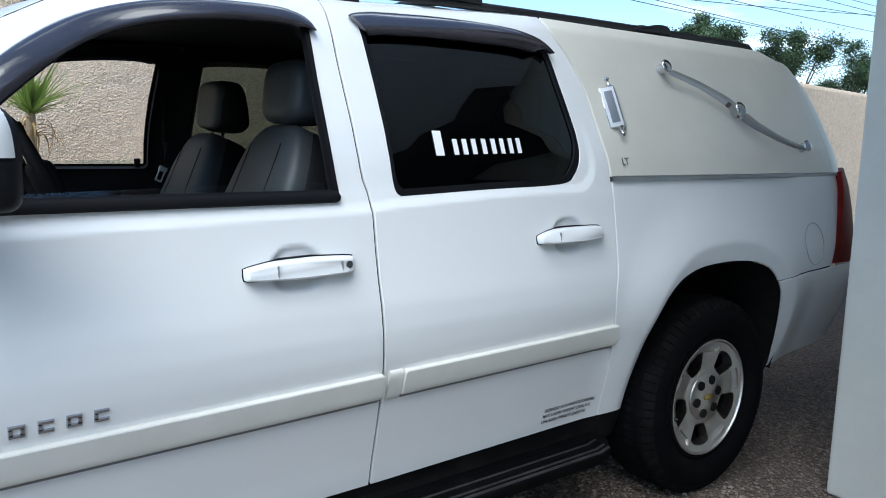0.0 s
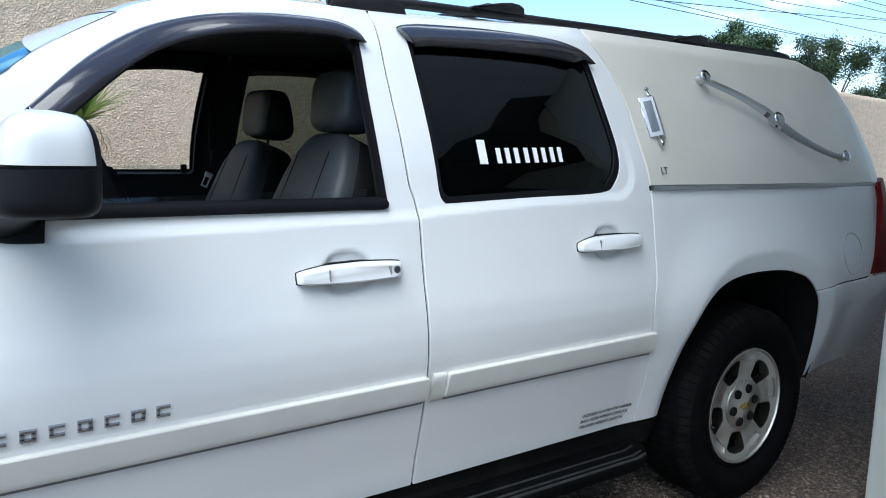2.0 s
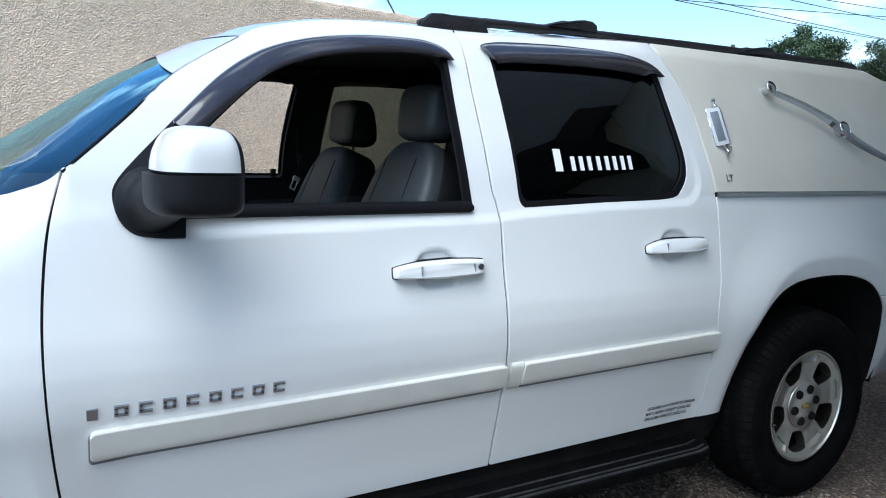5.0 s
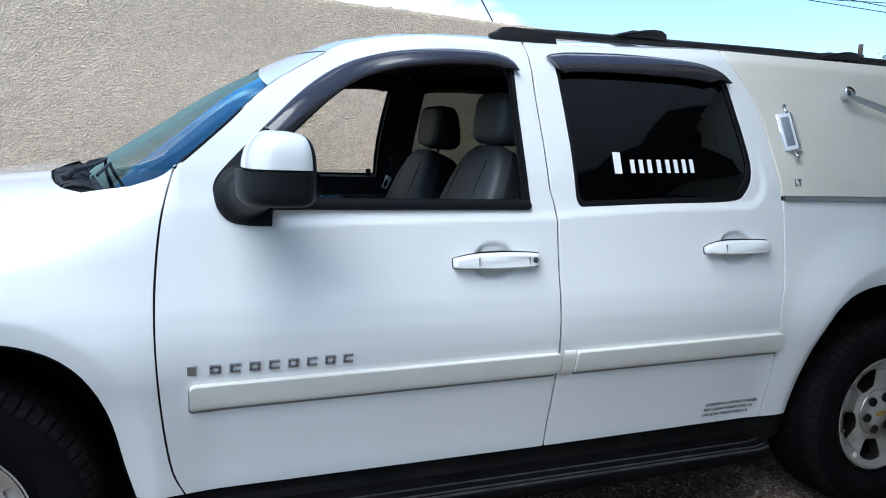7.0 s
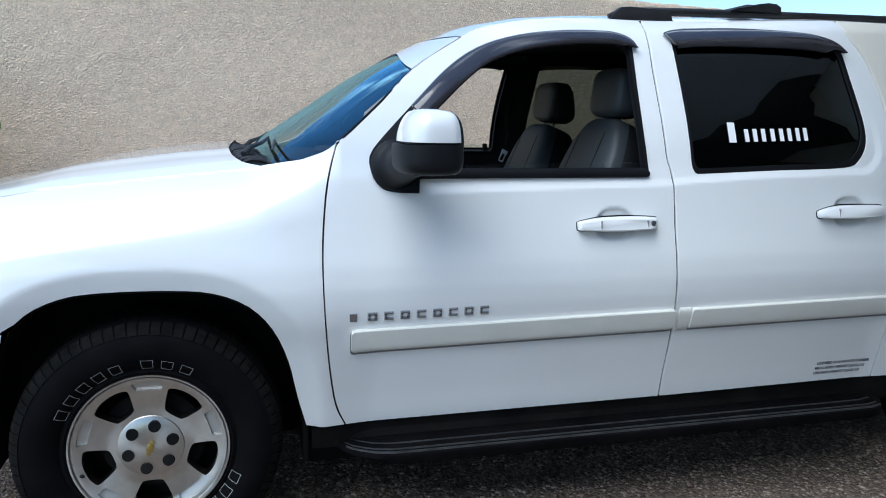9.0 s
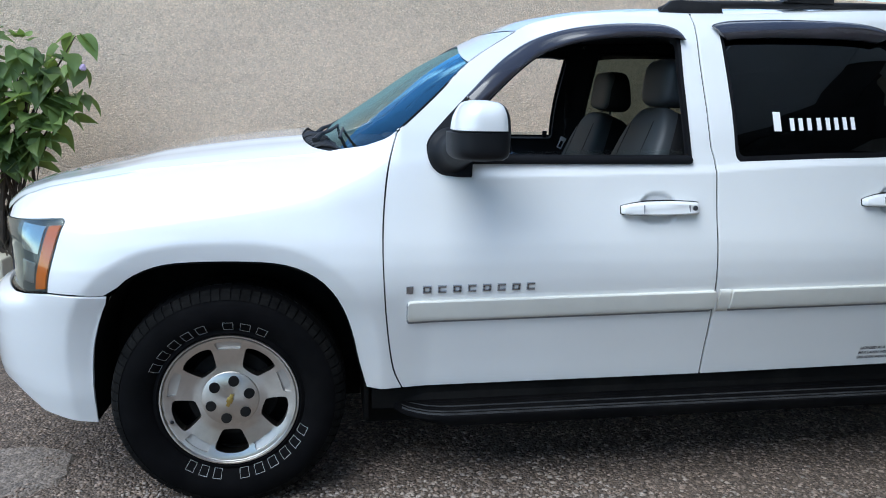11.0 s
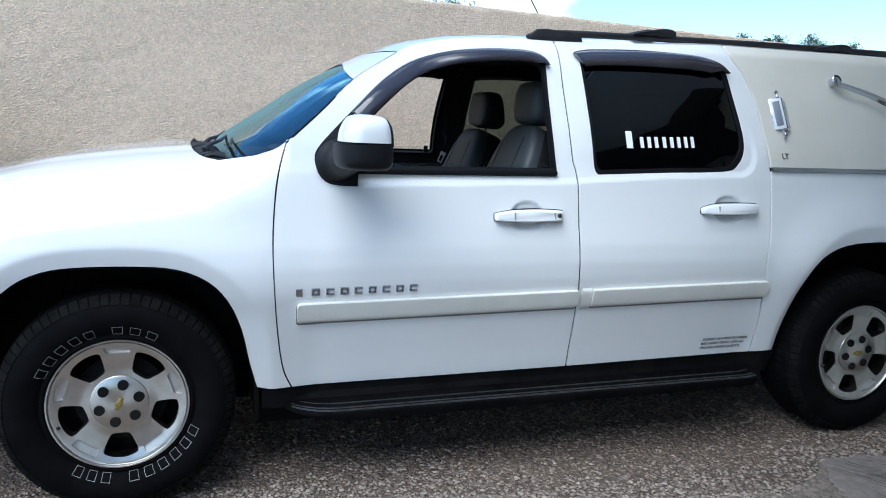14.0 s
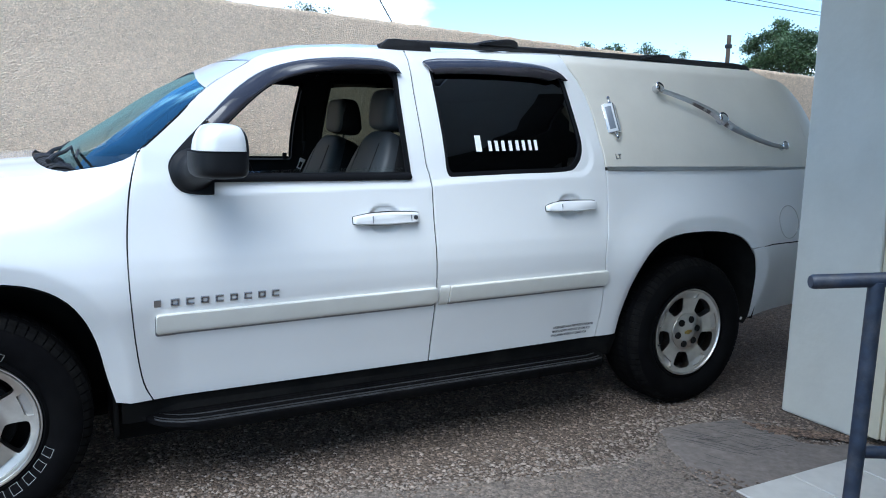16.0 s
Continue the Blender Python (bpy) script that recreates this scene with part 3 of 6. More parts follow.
box(bm, (-0.6, -4.9, 0), (4.74, -4.602, 3.1), 0.012)
tagged(part("wall_house_front", bm, WHITEW, smooth=False), "off-white painted house front", "wall", kind="structure")
ROOFM = mat("grey_painted_eaves", (0.10, 0.10, 0.105), 0.7, vary=0.2, scale=4, dirt=(0.04, 0.035, 0.03), dirt_amount=0.4)
bm = bmesh.new()
box(bm, (-1.1, -9.0, 3.1), (9.0, -3.75, 3.3), 0.02)
box(bm, (3.2, -3.748, 3.1), (9.0, 0.15, 3.3), 0.02)
# unseen slab stretched over the lane to darken the ground behind the car
box(bm, (3.9, 0.152, 3.1), (8.8, 2.10, 3.3), 0.02)
# porch slabs out of view, set to shade the car and lane
box(bm, (1.85, -3.748, 2.85), (2.6, -0.35, 3.0), 0.02)
box(bm, (2.6, -3.748, 2.85), (3.728, -0.05, 3.0), 0.02)
box(bm, (3.728, -3.748, 2.85), (4.75, -0.702, 3.0), 0.02)
tagged(part("roof_house", bm, ROOFM, smooth=False), "grey painted eaves of the house roof with unseen slabs added for shade", "roof", kind="structure")
# unseen boards, laid out so the tinted pane mirrors a pale field and dark gable
bm = bmesh.new()
box(bm, (1.87, -3.74, 2.832), (2.602, -0.37, 2.848), 0.003)
box(bm, (2.602, -3.74, 2.832), (3.40, -0.07, 2.848), 0.003)
box(bm, (3.40, -0.58, 2.832), (3.726, -0.07, 2.848), 0.003)
tagged(part("ceiling_porch", bm, mat("white_soffit_boards", (0.74, 0.75, 0.76), 0.7, vary=0.05, scale=3, dirt=(0.5, 0.48, 0.45), dirt_amount=0.3), smooth=False), "unseen white soffit boards added to brighten the tinted pane's reflection", "ceiling", kind="structure")
bm = bmesh.new()
g = [bm.verts.new(q) for q in ((-1.1, -9.0, 3.3), (9.0, -9.0, 3.3), (9.0, -3.75, 3.3), (-1.1, -3.75, 3.3), (1.5, -6.4, 4.9), (6.5, -6.4, 4.9))]
for f in ((0, 1, 5, 4), (1, 2, 5), (2, 3, 4, 5), (3, 0, 4)):
    bm.faces.new([g[i] for i in f])
h = [bm.verts.new(q) for q in ((3.2, -5.0, 3.3), (3.2, 0.15, 3.3), (9.0, 0.15, 3.3), (9.0, -5.0, 3.3), (6.1, -2.4, 4.7), (6.1, -6.0, 4.7))]
for f in ((0, 1, 4, 5), (1, 2, 4), (2, 3, 5, 4)):
    bm.faces.new([h[i] for i in f])
bmesh.ops.recalc_face_normals(bm, faces=bm.faces)
tagged(part("roof_house_slope", bm, ROOFM, smooth=False), "grey hipped house roof", "roof", kind="structure")

# ---- the car ----
car = empty("hearse", "white long SUV hearse with cream rear side panels parked on gravel", "car")

GAP_F = smooth_line([(.600, 1.345), (.587, 1.331), (.557, 1.222), (.541, 1.104), (.533, .968), (.537, .805), (.553, .621), (.576, .477), (.609, .397)])
GAP_M = smooth_line([(1.775, 1.80), (1.757, 1.60), (1.756, 1.32), (1.770, 1.23), (1.768, 1.03), (1.773, .84), (1.786, .65), (1.789, .405)])
GAP_R = smooth_line([(2.625, 1.836), (2.644, 1.775), (2.696, 1.688), (2.729, 1.567), (2.737, 1.435), (2.744, 1.27), (2.724, 1.0), (2.706, .88), (2.715, .76), (2.737, .60), (2.738, .420)])
ARCH_F = smooth_line([(-.486, .287), (-.466, .509), (-.438, .640), (-.388, .760), (-.318, .842), (-.224, .887), (-.116, .901), (.069, .901), (.203, .888), (.305, .843), (.374, .766), (.422, .650), (.452, .510), (.480, .404)], 3)
ARCH_R = smooth_line([(2.860, .425), (2.872, .58), (2.916, .765), (3.003, .880), (3.15, .936), (3.351, .949), (3.50, .942), (3.62, .921), (3.70, .873), (3.758, .81), (3.795, .745), (3.825, .68), (3.848, .60), (3.864, .51), (3.868, .43), (3.852, .375)], 3)
A_EDGE = smooth_line([(.600, 1.345), (.72, 1.455), (.875, 1.595), (1.063, 1.712), (1.17, 1.755), (1.34, 1.785), (1.56, 1.80), (1.775, 1.80)])
WIN_F = [(.80, 1.245), (.80, 1.40)] + smooth_line([(.835, 1.445), (.90, 1.515), (1.02, 1.605), (1.20, 1.68), (1.42, 1.715), (1.60, 1.722), (1.675, 1.705)]) + smooth_line([(1.69, 1.68), (1.675, 1.45), (1.677, 1.26)]) + [(1.665, 1.245)]
WIN_R = smooth_line([(1.860, 1.735), (1.853, 1.45), (1.852, 1.28)]) + smooth_line([(1.854, 1.262), (1.859, 1.249), (1.870, 1.241), (1.888, 1.240), (2.2, 1.252), (2.50, 1.262), (2.575, 1.292), (2.617, 1.36), (2.622, 1.45), (2.610, 1.58), (2.598, 1.70), (2.575, 1.735)]) + [(2.2, 1.748), (1.9, 1.745)]
BELT = 0.0032


def shift(line, d):
    return [(x + d, z) for x, z in line]


def cut_skins(far):
    """The painted sheets of one side."""
    made = {}
    tip = -0.989
    fender = shift(GAP_F, -BELT)
    arch_part = [q for q in ARCH_F if q[1] > 0.787 or q[0] > 0]
    hood_line = [(x, float(fender_top(x)) - .009) for x in (-.84, -.80, -.75, -.70, -.65, -.60, -.50, -.40, -.30, -.13, .06, .28, .33, .39, .44, .478, .51, .541, .565)]
    outl = list(fender) + [(.53, .395)] + arch_part[::-1][:-1] + [(-.392, .790), (-.481, .797), (-.574, .798), (-.532, 1.030), (-.548, 1.041), (-.739, 1.026), (-.84, 1.017)] + hood_line
    made["front_fender"] = skin("front_fender", outl, PAINT, car, depth=.012, step=.03 if far else .011, far=far)
    made["front_door"] = skin("front_door", shift(GAP_F, BELT)[2:] + shift(GAP_M, -.0049)[::-1] + A_EDGE[::-1][1:-1] + [(.605, 1.35)], PAINT, car, holes=[WIN_F], depth=.012, step=.03 if far else .010, far=far)
    made["rear_door"] = skin("rear_door", shift(GAP_M, .0049) + shift(GAP_R, -.0046)[::-1] + [(2.4, 1.827), (2.2, 1.819), (2.0, 1.810)], PAINT, car, holes=[WIN_R], depth=.012, step=.03 if far else .010, far=far)
    gr = [(2.7485, 1.268)] + [q for q in shift(GAP_R, BELT) if q[1] < 1.255]
    made["quarter_panel"] = skin("quarter_panel", gr + [q for q in ARCH_R if q[0] < 3.6 or q[1] > .85] + [(3.735, .840), (3.80, .850), (3.886, .860), (4.06, .861), (4.20, .868), (4.262, .99), (4.325, 1.142), (4.385, 1.272), (3.5, 1.268)], PAINT, car, depth=.012, step=.03 if far else .012, far=far)
    gu = [q for q in shift(GAP_R, BELT) if q[1] > 1.295] + [(2.747, 1.286)]
    made["cream_panel"] = skin("cream_panel", gu[::-1] + [(3.0, 1.838), (3.4, 1.842), (3.9, 1.845), (4.13, 1.842), (4.25, 1.80), (4.325, 1.735), (4.335, 1.59), (4.335, 1.43), (4.33, 1.289), (3.5, 1.286)], CREAM, car, "cream vinyl rear side panel in place of glass", off=-0.004, depth=.012, far=far)
    made["rear_pillar"] = skin("rear_pillar", [(4.3325, 1.289), (4.3375, 1.43), (4.3375, 1.59), (4.3275, 1.735), (4.2525, 1.802), (4.36, 1.80), (4.62, 1.74), (4.68, 1.50), (4.62, 1.40), (4.44, 1.289)], CREAM, car, off=-0.004, depth=.010, step=.03 if far else .014, far=far)
    fb = [q for q in ARCH_F if q[1] < 0.775 and q[0] < 0]
    made["front_bumper"] = skin("front_bumper", [(-.382, .782)] + fb[::-1] + [(-.58, .296), (-.69, .316), (-.80, .40), (tip, .45), (tip, .765), (-.80, .770), (-.70, .779), (-.577, .790), (-.48, .788)], PAINT, car, "white bumper with a worn lower edge", off=-0.004, depth=.012, step=.03 if far else .014, far=far)
    made["rear_bumper"] = skin("rear_bumper", [(3.741, .832)] + [q for q in ARCH_R if q[1] < .822 and q[0] > 3.5] + [(3.850, .402), (3.99, .432), (4.153, .453), (4.326, .470), (4.46, .496), (4.58, .55), (4.72, .62), (4.72, .85), (4.33, .864), (4.20, .861), (4.06, .854), (3.886, .853), (3.80, .843)], PAINT, car, off=-0.006, depth=.012, step=.03 if far else .014, far=far, tuck=.028, swell=.017, swell_at=(.20, .75))
    return made


near = cut_skins(False)
other = cut_skins(True)

# dark inner body behind the gaps and openings, both sides
INNER = [(-.60, .42), (-.60, 1.02), (-.30, 1.15), (.5, 1.27), (.66, 1.36), (.90, 1.585), (1.07, 1.69), (1.36, 1.765), (1.75, 1.785), (2.6, 1.815), (3.9, 1.82), (4.2, 1.70), (4.25, 1.30), (4.2, .70), (3.95, .60)] + [(3.98, .5), (3.95, .70), (3.90, .82), (3.74, .96), (3.4, 1.02), (3.1, .99), (2.93, .86), (2.86, .62), (2.84, .44), (.55, .40), (.53, .60), (.47, .80), (.36, .93), (.1, .975), (-.2, .97), (-.38, .90), (-.50, .72), (-.54, .5)]


def grow(poly, k):
    c = np.mean(np.array(poly), 0)
    return [tuple(c + (np.array(q) - c) * k) for q in poly]


for far in (False, True):
    skin("inner_body", INNER, TRIMD, car, holes=[grow(WIN_F, 0.985), grow(WIN_R, 0.985)], off=0.014, depth=0.03, step=0.06, far=far)

skin("door_corner_trim", [(.79, 1.245), (.79, 1.40), (.835, 1.450), (.90, 1.518), (.925, 1.535), (.915, 1.40), (.925, 1.245)], TRIMD, other["front_door"], off=.010, depth=.02, step=.03, far=True)

# bonnet: from the shoulder up and over to the other side
def loft(name, rows, material, parent, label=""):
    G = np.array(rows)
    R, C = G.shape[:2]
    F = [(i * C + j, i * C + j + 1, (i + 1) * C + j + 1, (i + 1) * C + j) for i in range(R - 1) for j in range(C - 1)]
    bm = bmesh.new()
    vs = [bm.verts.new(q) for q in G.reshape(-1, 3)]
    for t in F:
        bm.faces.new([vs[i] for i in t])
    bmesh.ops.remove_doubles(bm, verts=bm.verts, dist=1e-5)
    bmesh.ops.recalc_face_normals(bm, faces=bm.faces)
    ob = part(name, bm, material, parent, label, angle=60)
    return ob


def bonnet_rear(v):
    """Where the bonnet ends before the windscreen, from its side (0) to the middle (1)."""
    return float(np.interp(v, [0, .03, .05, .08, .14, .21, .30, .43, 1], [.362, .342, .318, .294, .277, .264, .253, .243, .238]))


rows = []
for x in np.concatenate([np.linspace(-0.86, -0.6, 16), np.linspace(-0.56, 0.60, 40)]):
    line = []
    for v in np.concatenate([np.linspace(0, 0.24, 13), np.linspace(0.28, 1, 14)]):
        rear = bonnet_rear(v)
        xe = min(x, rear)
        zt = float(fender_top(xe))
        e = surf(np.array([to_p(xe)]), np.array([zt - 0.014]))[0]
        nn = surf_n(np.array([to_p(xe)]), np.array([zt - 0.014]))[0]
        e = e + (nn if nn[1] < 0 else -nn) * .005
        y = e[1] + (YC - e[1]) * v
        share = float(np.interp(xe, [-.9, -.6, -.5, -.33, -.13, .05, .27], [.12, .20, .33, .48, .62, .68, .70]))
        rise = (0.060 * (1 - (1 - min(1.0, v * 2.2)) ** 2.0) + 0.014 * float(step01(0.30, 0.38, v))) * share
        fwd = 0.12 * float(np.clip((-0.5 - x) / 0.36, 0, 1)) * (1 - (1 - v) ** 2)
        line.append((e[0] - fwd, y, zt - 0.014 + .010 * min(1.0, v * 12) + rise))
    rows.append(line + [(a, 2 * YC - b, c) for a, b, c in line[::-1][1:]])
loft("bonnet", rows, PAINT, car)

# front face below the bonnet, out of the walk's sight but closing the body
bm = bmesh.new()
box(bm, (-.93, .70, .42), (-.86, 2 * YC - .70, .98), .02)
part("grille", bm, BLACK, car)

# roof
rows = []
for x in np.concatenate([np.linspace(1.063, 1.5, 12), np.linspace(1.6, 3.8, 30), np.linspace(3.88, 4.36, 14)]):
    zs = float(np.interp(x, [1.063, 1.17, 1.34, 1.56, 1.775, 2.2, 2.6, 3.4, 3.9, 4.13, 4.25, 4.36], [1.712, 1.755, 1.785, 1.80, 1.80, 1.819, 1.835, 1.842, 1.845, 1.842, 1.80, 1.76])) - 0.001
    pr = to_p(x)
    e = surf(np.array([pr]), np.array([zs]))[0]
    crown = float(np.interp(x, [1.045, 1.3, 1.7, 2.5, 3.6, 4.0, 4.36], [.018, .036, .056, .055, .048, .04, .02]))
    line = []
    for v in np.linspace(0, 1, 17):
        y = e[1] + (YC - e[1]) * v
        bow = -0.053 * (1 - (1 - v) ** 2) * min(1.0, max(0.0, (1.5 - x) / 0.3))
        line.append((e[0] + bow, y, zs + crown * (1 - (1 - v) ** 3.2)))
    rows.append(line + [(a, 2 * YC - b, c) for a, b, c in line[::-1][1:]])
loft("roof", rows, PAINT, car)
loft("headliner", [[(a, b, c - 0.03) for a, b, c in r] for r in rows], CABIN, car)

# tailgate
bm = bmesh.new()
box(bm, (4.46, 0.55, .50), (4.50, 2 * YC - .55, 1.25), .02)
part("tailgate", bm, PAINT, car)
bm = bmesh.new()
vs = [bm.verts.new(q) for q in ((4.45, .55, 1.25), (4.45, 2 * YC - .55, 1.25), (4.22, 2 * YC - .62, 1.80), (4.22, .62, 1.80))]
bm.faces.new(vs)
part("rear_window", bm, TINT, car)

# windscreen: bowed glass between the pillars
edge = [np.array(q) for q in smooth_line([(.44, 1.20), (.592, 1.338), (.72, 1.453), (.875, 1.593), (1.063, 1.710)], 5)]
rows = []
for x, z in edge:
    e = surf(np.array([x]), np.array([z]))[0]
    if z < 1.338:
        e[1] = float(surf(.592, 1.338)[1]) + .55 * (1.338 - z)
    line = []
    for v in np.linspace(0, 1, 15):
        w = 1 - (1 - v) ** 2.2
        bow = float(np.interp(z, [1.33, 1.71], [0.212, 0.055]))
        line.append((e[0] - bow * w, e[1] + 0.004 + (YC - e[1]) * v, z - 0.006 + float(np.interp(z, [1.33, 1.71], [0.012, 0.020])) * w))
    rows.append(line + [(a, 2 * YC - b, c) for a, b, c in line[::-1][1:]])
top_rows = []
for k in range(7):
    line = []
    for j in range(len(rows[0])):
        v = j / (len(rows[0]) - 1)
        f = 0.735 + 0.16 * math.sin(math.pi * v)
        s = (f + (1 - f) * k / 6) * (len(rows) - 1)
        i0 = min(int(s), len(rows) - 2)
        q0, q1 = np.array(rows[i0][j]), np.array(rows[i0 + 1][j])
        line.append(tuple(q0 + (q1 - q0) * (s - i0)))
    top_rows.append(line)
ws = loft("windscreen", rows, WSG, car, "windscreen with its reflection coloured blue")
loft("sun_strip", [[(a - 0.004, b, c + 0.005) for a, b, c in r] for r in top_rows], LENSW, ws, "silvery white sun strip along the screen's top")
seal = bmesh.new()
tube(seal, [(r[0][0] - 0.002, r[0][1] - 0.001, r[0][2] + 0.001) for r in rows[5:]], 0.006, 8)
part("windscreen_seal", seal, GASKET, ws)
# cowl panel, vent ribs and wiper arms
def cowl_z(v, x):
    return float(fender_top(min(x, .30))) - .012 + .70 * (.060 * (1 - (1 - min(1.0, v * 2.2)) ** 2) + .014 * float(step01(.30, .38, v)))


cow = []
for k in range(6):
    line = []
    for v in np.concatenate([np.linspace(.02, .2, 12), np.linspace(.23, 1, 18)]):
        rear = bonnet_rear(v) - .008
        line.append((rear + k * .032, .235 + (YC - .235) * v, cowl_z(v, rear) - (.002 if k == 0 else .012 + .001 * k)))
    cow.append(line + [(a, 2 * YC - b, c) for a, b, c in line[::-1][1:]])
loft("cowl", cow, BLACK, car, "black plastic cowl vent")
for k in range(11):
    v = .10 + k * .045
    y, x = .235 + (YC - .235) * v, bonnet_rear(v)
    bm = bmesh.new()
    zr = cowl_z(v, x) - .006
    tube(bm, [(x + .006, y, zr), (x + .016, y, zr + .012), (x + .038, y, zr + .018), (x + .070, y, zr + .014), (x + .105, y, zr)], [.004, .007, .008, .007, .004], 8)
    part("cowl_rib", bm, BLACK, car)
for sx in (0.36, 1.02):
    bm = bmesh.new()
    tube(bm, [(0.30, sx, 1.290), (0.32, sx + 0.03, 1.312), (0.36, sx + 0.20, 1.322), (0.40, sx + 0.50, 1.340)], [0.013, 0.009, 0.007, 0.005], 8)
    tube(bm, [(0.39, sx - 0.08, 1.305), (0.40, sx + 0.10, 1.318), (0.42, sx + 0.46, 1.338)], 0.005, 6)
    part("wiper", bm, BLACK, car)

# sill, chassis and wheel housings
bm = bmesh.new()
box(bm, (.50, .16, .30), (2.88, 2 * YC - .16, .42), .02)
box(bm, (-.55, .45, .34), (4.2, 2 * YC - .45, .60), .02)
# low block, unseen, added to cut the light under the car
box(bm, (.60, .30, .22), (2.74, 2 * YC - .30, .36), .04)
box(bm, (3.72, .50, .36), (4.3, 2 * YC - .50, .60), .04)
part("chassis", bm, UNDER, car)
for far in (False, True):
    skin("sill", [(.50, .30), (2.88, .30), (2.895, .412), (1.8, .403), (.50, .384)], UNDER, car, off=0.012, step=0.06, far=far)
    for nm, cx, rx in (("wheel_housing", -.01, .52), ("wheel_housing", 3.375, .53)):
        bm = bmesh.new()
        n, prev = 26, None
        for k in range(n + 1):
            a = math.pi * 1.06 * k / n
            px, pz = cx + rx * math.cos(a), .40 + .56 * (math.sin(a) ** 0.8 if math.sin(a) > 0 else math.sin(a))
            ring = [bm.verts.new((px, y, pz)) for y in (side_y(px, max(pz, .3)) + .012, 0.26, 0.42)]
            if prev:
                for i in range(2):
                    bm.faces.new((prev[i], prev[i + 1], ring[i + 1], ring[i]))
            prev = ring
        vs = [bm.verts.new((cx + rx * math.cos(math.pi * k / n), 0.42, .40 + .56 * max(0, math.sin(math.pi * k / n)) ** 0.8)) for k in range(n + 1)]
        bm.faces.new(vs)
        if far:
            bmesh.ops.transform(bm, matrix=Matrix.Translation((0, 2 * YC, 0)) @ Matrix.Diagonal((1, -1, 1, 1)), verts=bm.verts)
        part(nm, bm, UNDER, car)

# black liners tucked under the arch lips
for far in (False, True):
    for line, cx in ((ARCH_F, -.01), (ARCH_R, 3.325)):
        bm = bmesh.new()
        prev = None
        for x, z in line:
            d = math.hypot(x - cx, z - .42)
            q = (x - .006 * (x - cx) / d, z - .006 * (z - .42) / d)
            y = side_y(x, z)
            ring = [bm.verts.new((q[0], y + e, q[1])) for e in (.0015, .05, .14, .45)]
            if prev:
                for i in range(3):
                    bm.faces.new((prev[i], prev[i + 1], ring[i + 1], ring[i]))
            prev = ring
        if far:
            bmesh.ops.transform(bm, matrix=Matrix.Translation((0, 2 * YC, 0)) @ Matrix.Diagonal((1, -1, 1, 1)), verts=bm.verts)
        part("arch_liner", bm, UNDER, car)

# dark blockers added for shade: panels behind the front tyres and before the rear ones, wells, low rails
for far in (False, True):
    for nm, lo, hi in (("shade_panel", (.470, .17, .25), (.490, .74, .60)), ("shade_panel", (2.825, .17, .25), (2.845, .74, .60)), ("shade_well", (-.42, .52, .22), (.47, .54, .78)), ("shade_well", (2.845, .52, .22), (3.66, .54, .78)), ("shade_rail", (.49, .34, .17), (2.825, .44, .34))):
        bm = bmesh.new()
        box(bm, lo, hi, .006)
        if far:
            bmesh.ops.transform(bm, matrix=Matrix.Translation((0, 2 * YC, 0)) @ Matrix.Diagonal((1, -1, 1, 1)), verts=bm.verts)
            bmesh.ops.recalc_face_normals(bm, faces=bm.faces)
        part(nm, bm, UNDER, car)

# dark floor of the cabin
bm = bmesh.new()
box(bm, (.55, .20, .60), (2.80, 2 * YC - .20, .64))
box(bm, (2.80, .45, .60), (4.2, 2 * YC - .45, .64))
box(bm, (.20, .45, .60), (.28, 2 * YC - .45, 1.25))
box(bm, (2.55, .30, .60), (2.58, 2 * YC - .30, 1.62))
part("cabin_floor", bm, CABIN, car)
bm = bmesh.new()
box(bm, (.42, .22, .95), (.80, 2 * YC - .22, 1.225), .05)
box(bm, (.62, .38, 1.18), (.80, .90, 1.27), .04)
box(bm, (.63, .36, 1.15), (.79, 2 * YC - .36, 1.275), .03)
part("dashboard", bm, TRIMD, car, "black dashboard")
bm = bmesh.new()
box(bm, (.40, .24, 1.16), (.79, 2 * YC - .24, 1.258), .03)
part("dash_shelf", bm, UNDER, car)
bm = bmesh.new()
wm = pose(1.05, 0.60, 1.245, 0, -112, 0)
ring = [wm @ Vector((0.19 * math.cos(a), 0.19 * math.sin(a), 0)) for a in np.linspace(0, 2 * math.pi, 33)]
tube(bm, ring, 0.016, 10, cap=False)
box(bm, (-.18, -.02, -.03), (.18, .02, .0), .008, wm)
box(bm, (-.07, -.07, -.05), (.07, .07, .01), .02, wm)
part("steering_wheel", bm, GREYD, car, "black steering wheel")

# moulded strips along the doors
def bar_line(x0, x1):
    near_end = [0, .002, .005, .009, .014, .02]
    xs = [x0 + d for d in near_end] + list(np.linspace(x0 + .03, x1 - .03, 20)) + [x1 - d for d in near_end[::-1]]
    return [(x, .7475 + .0155 * (x - .62)) for x in xs]


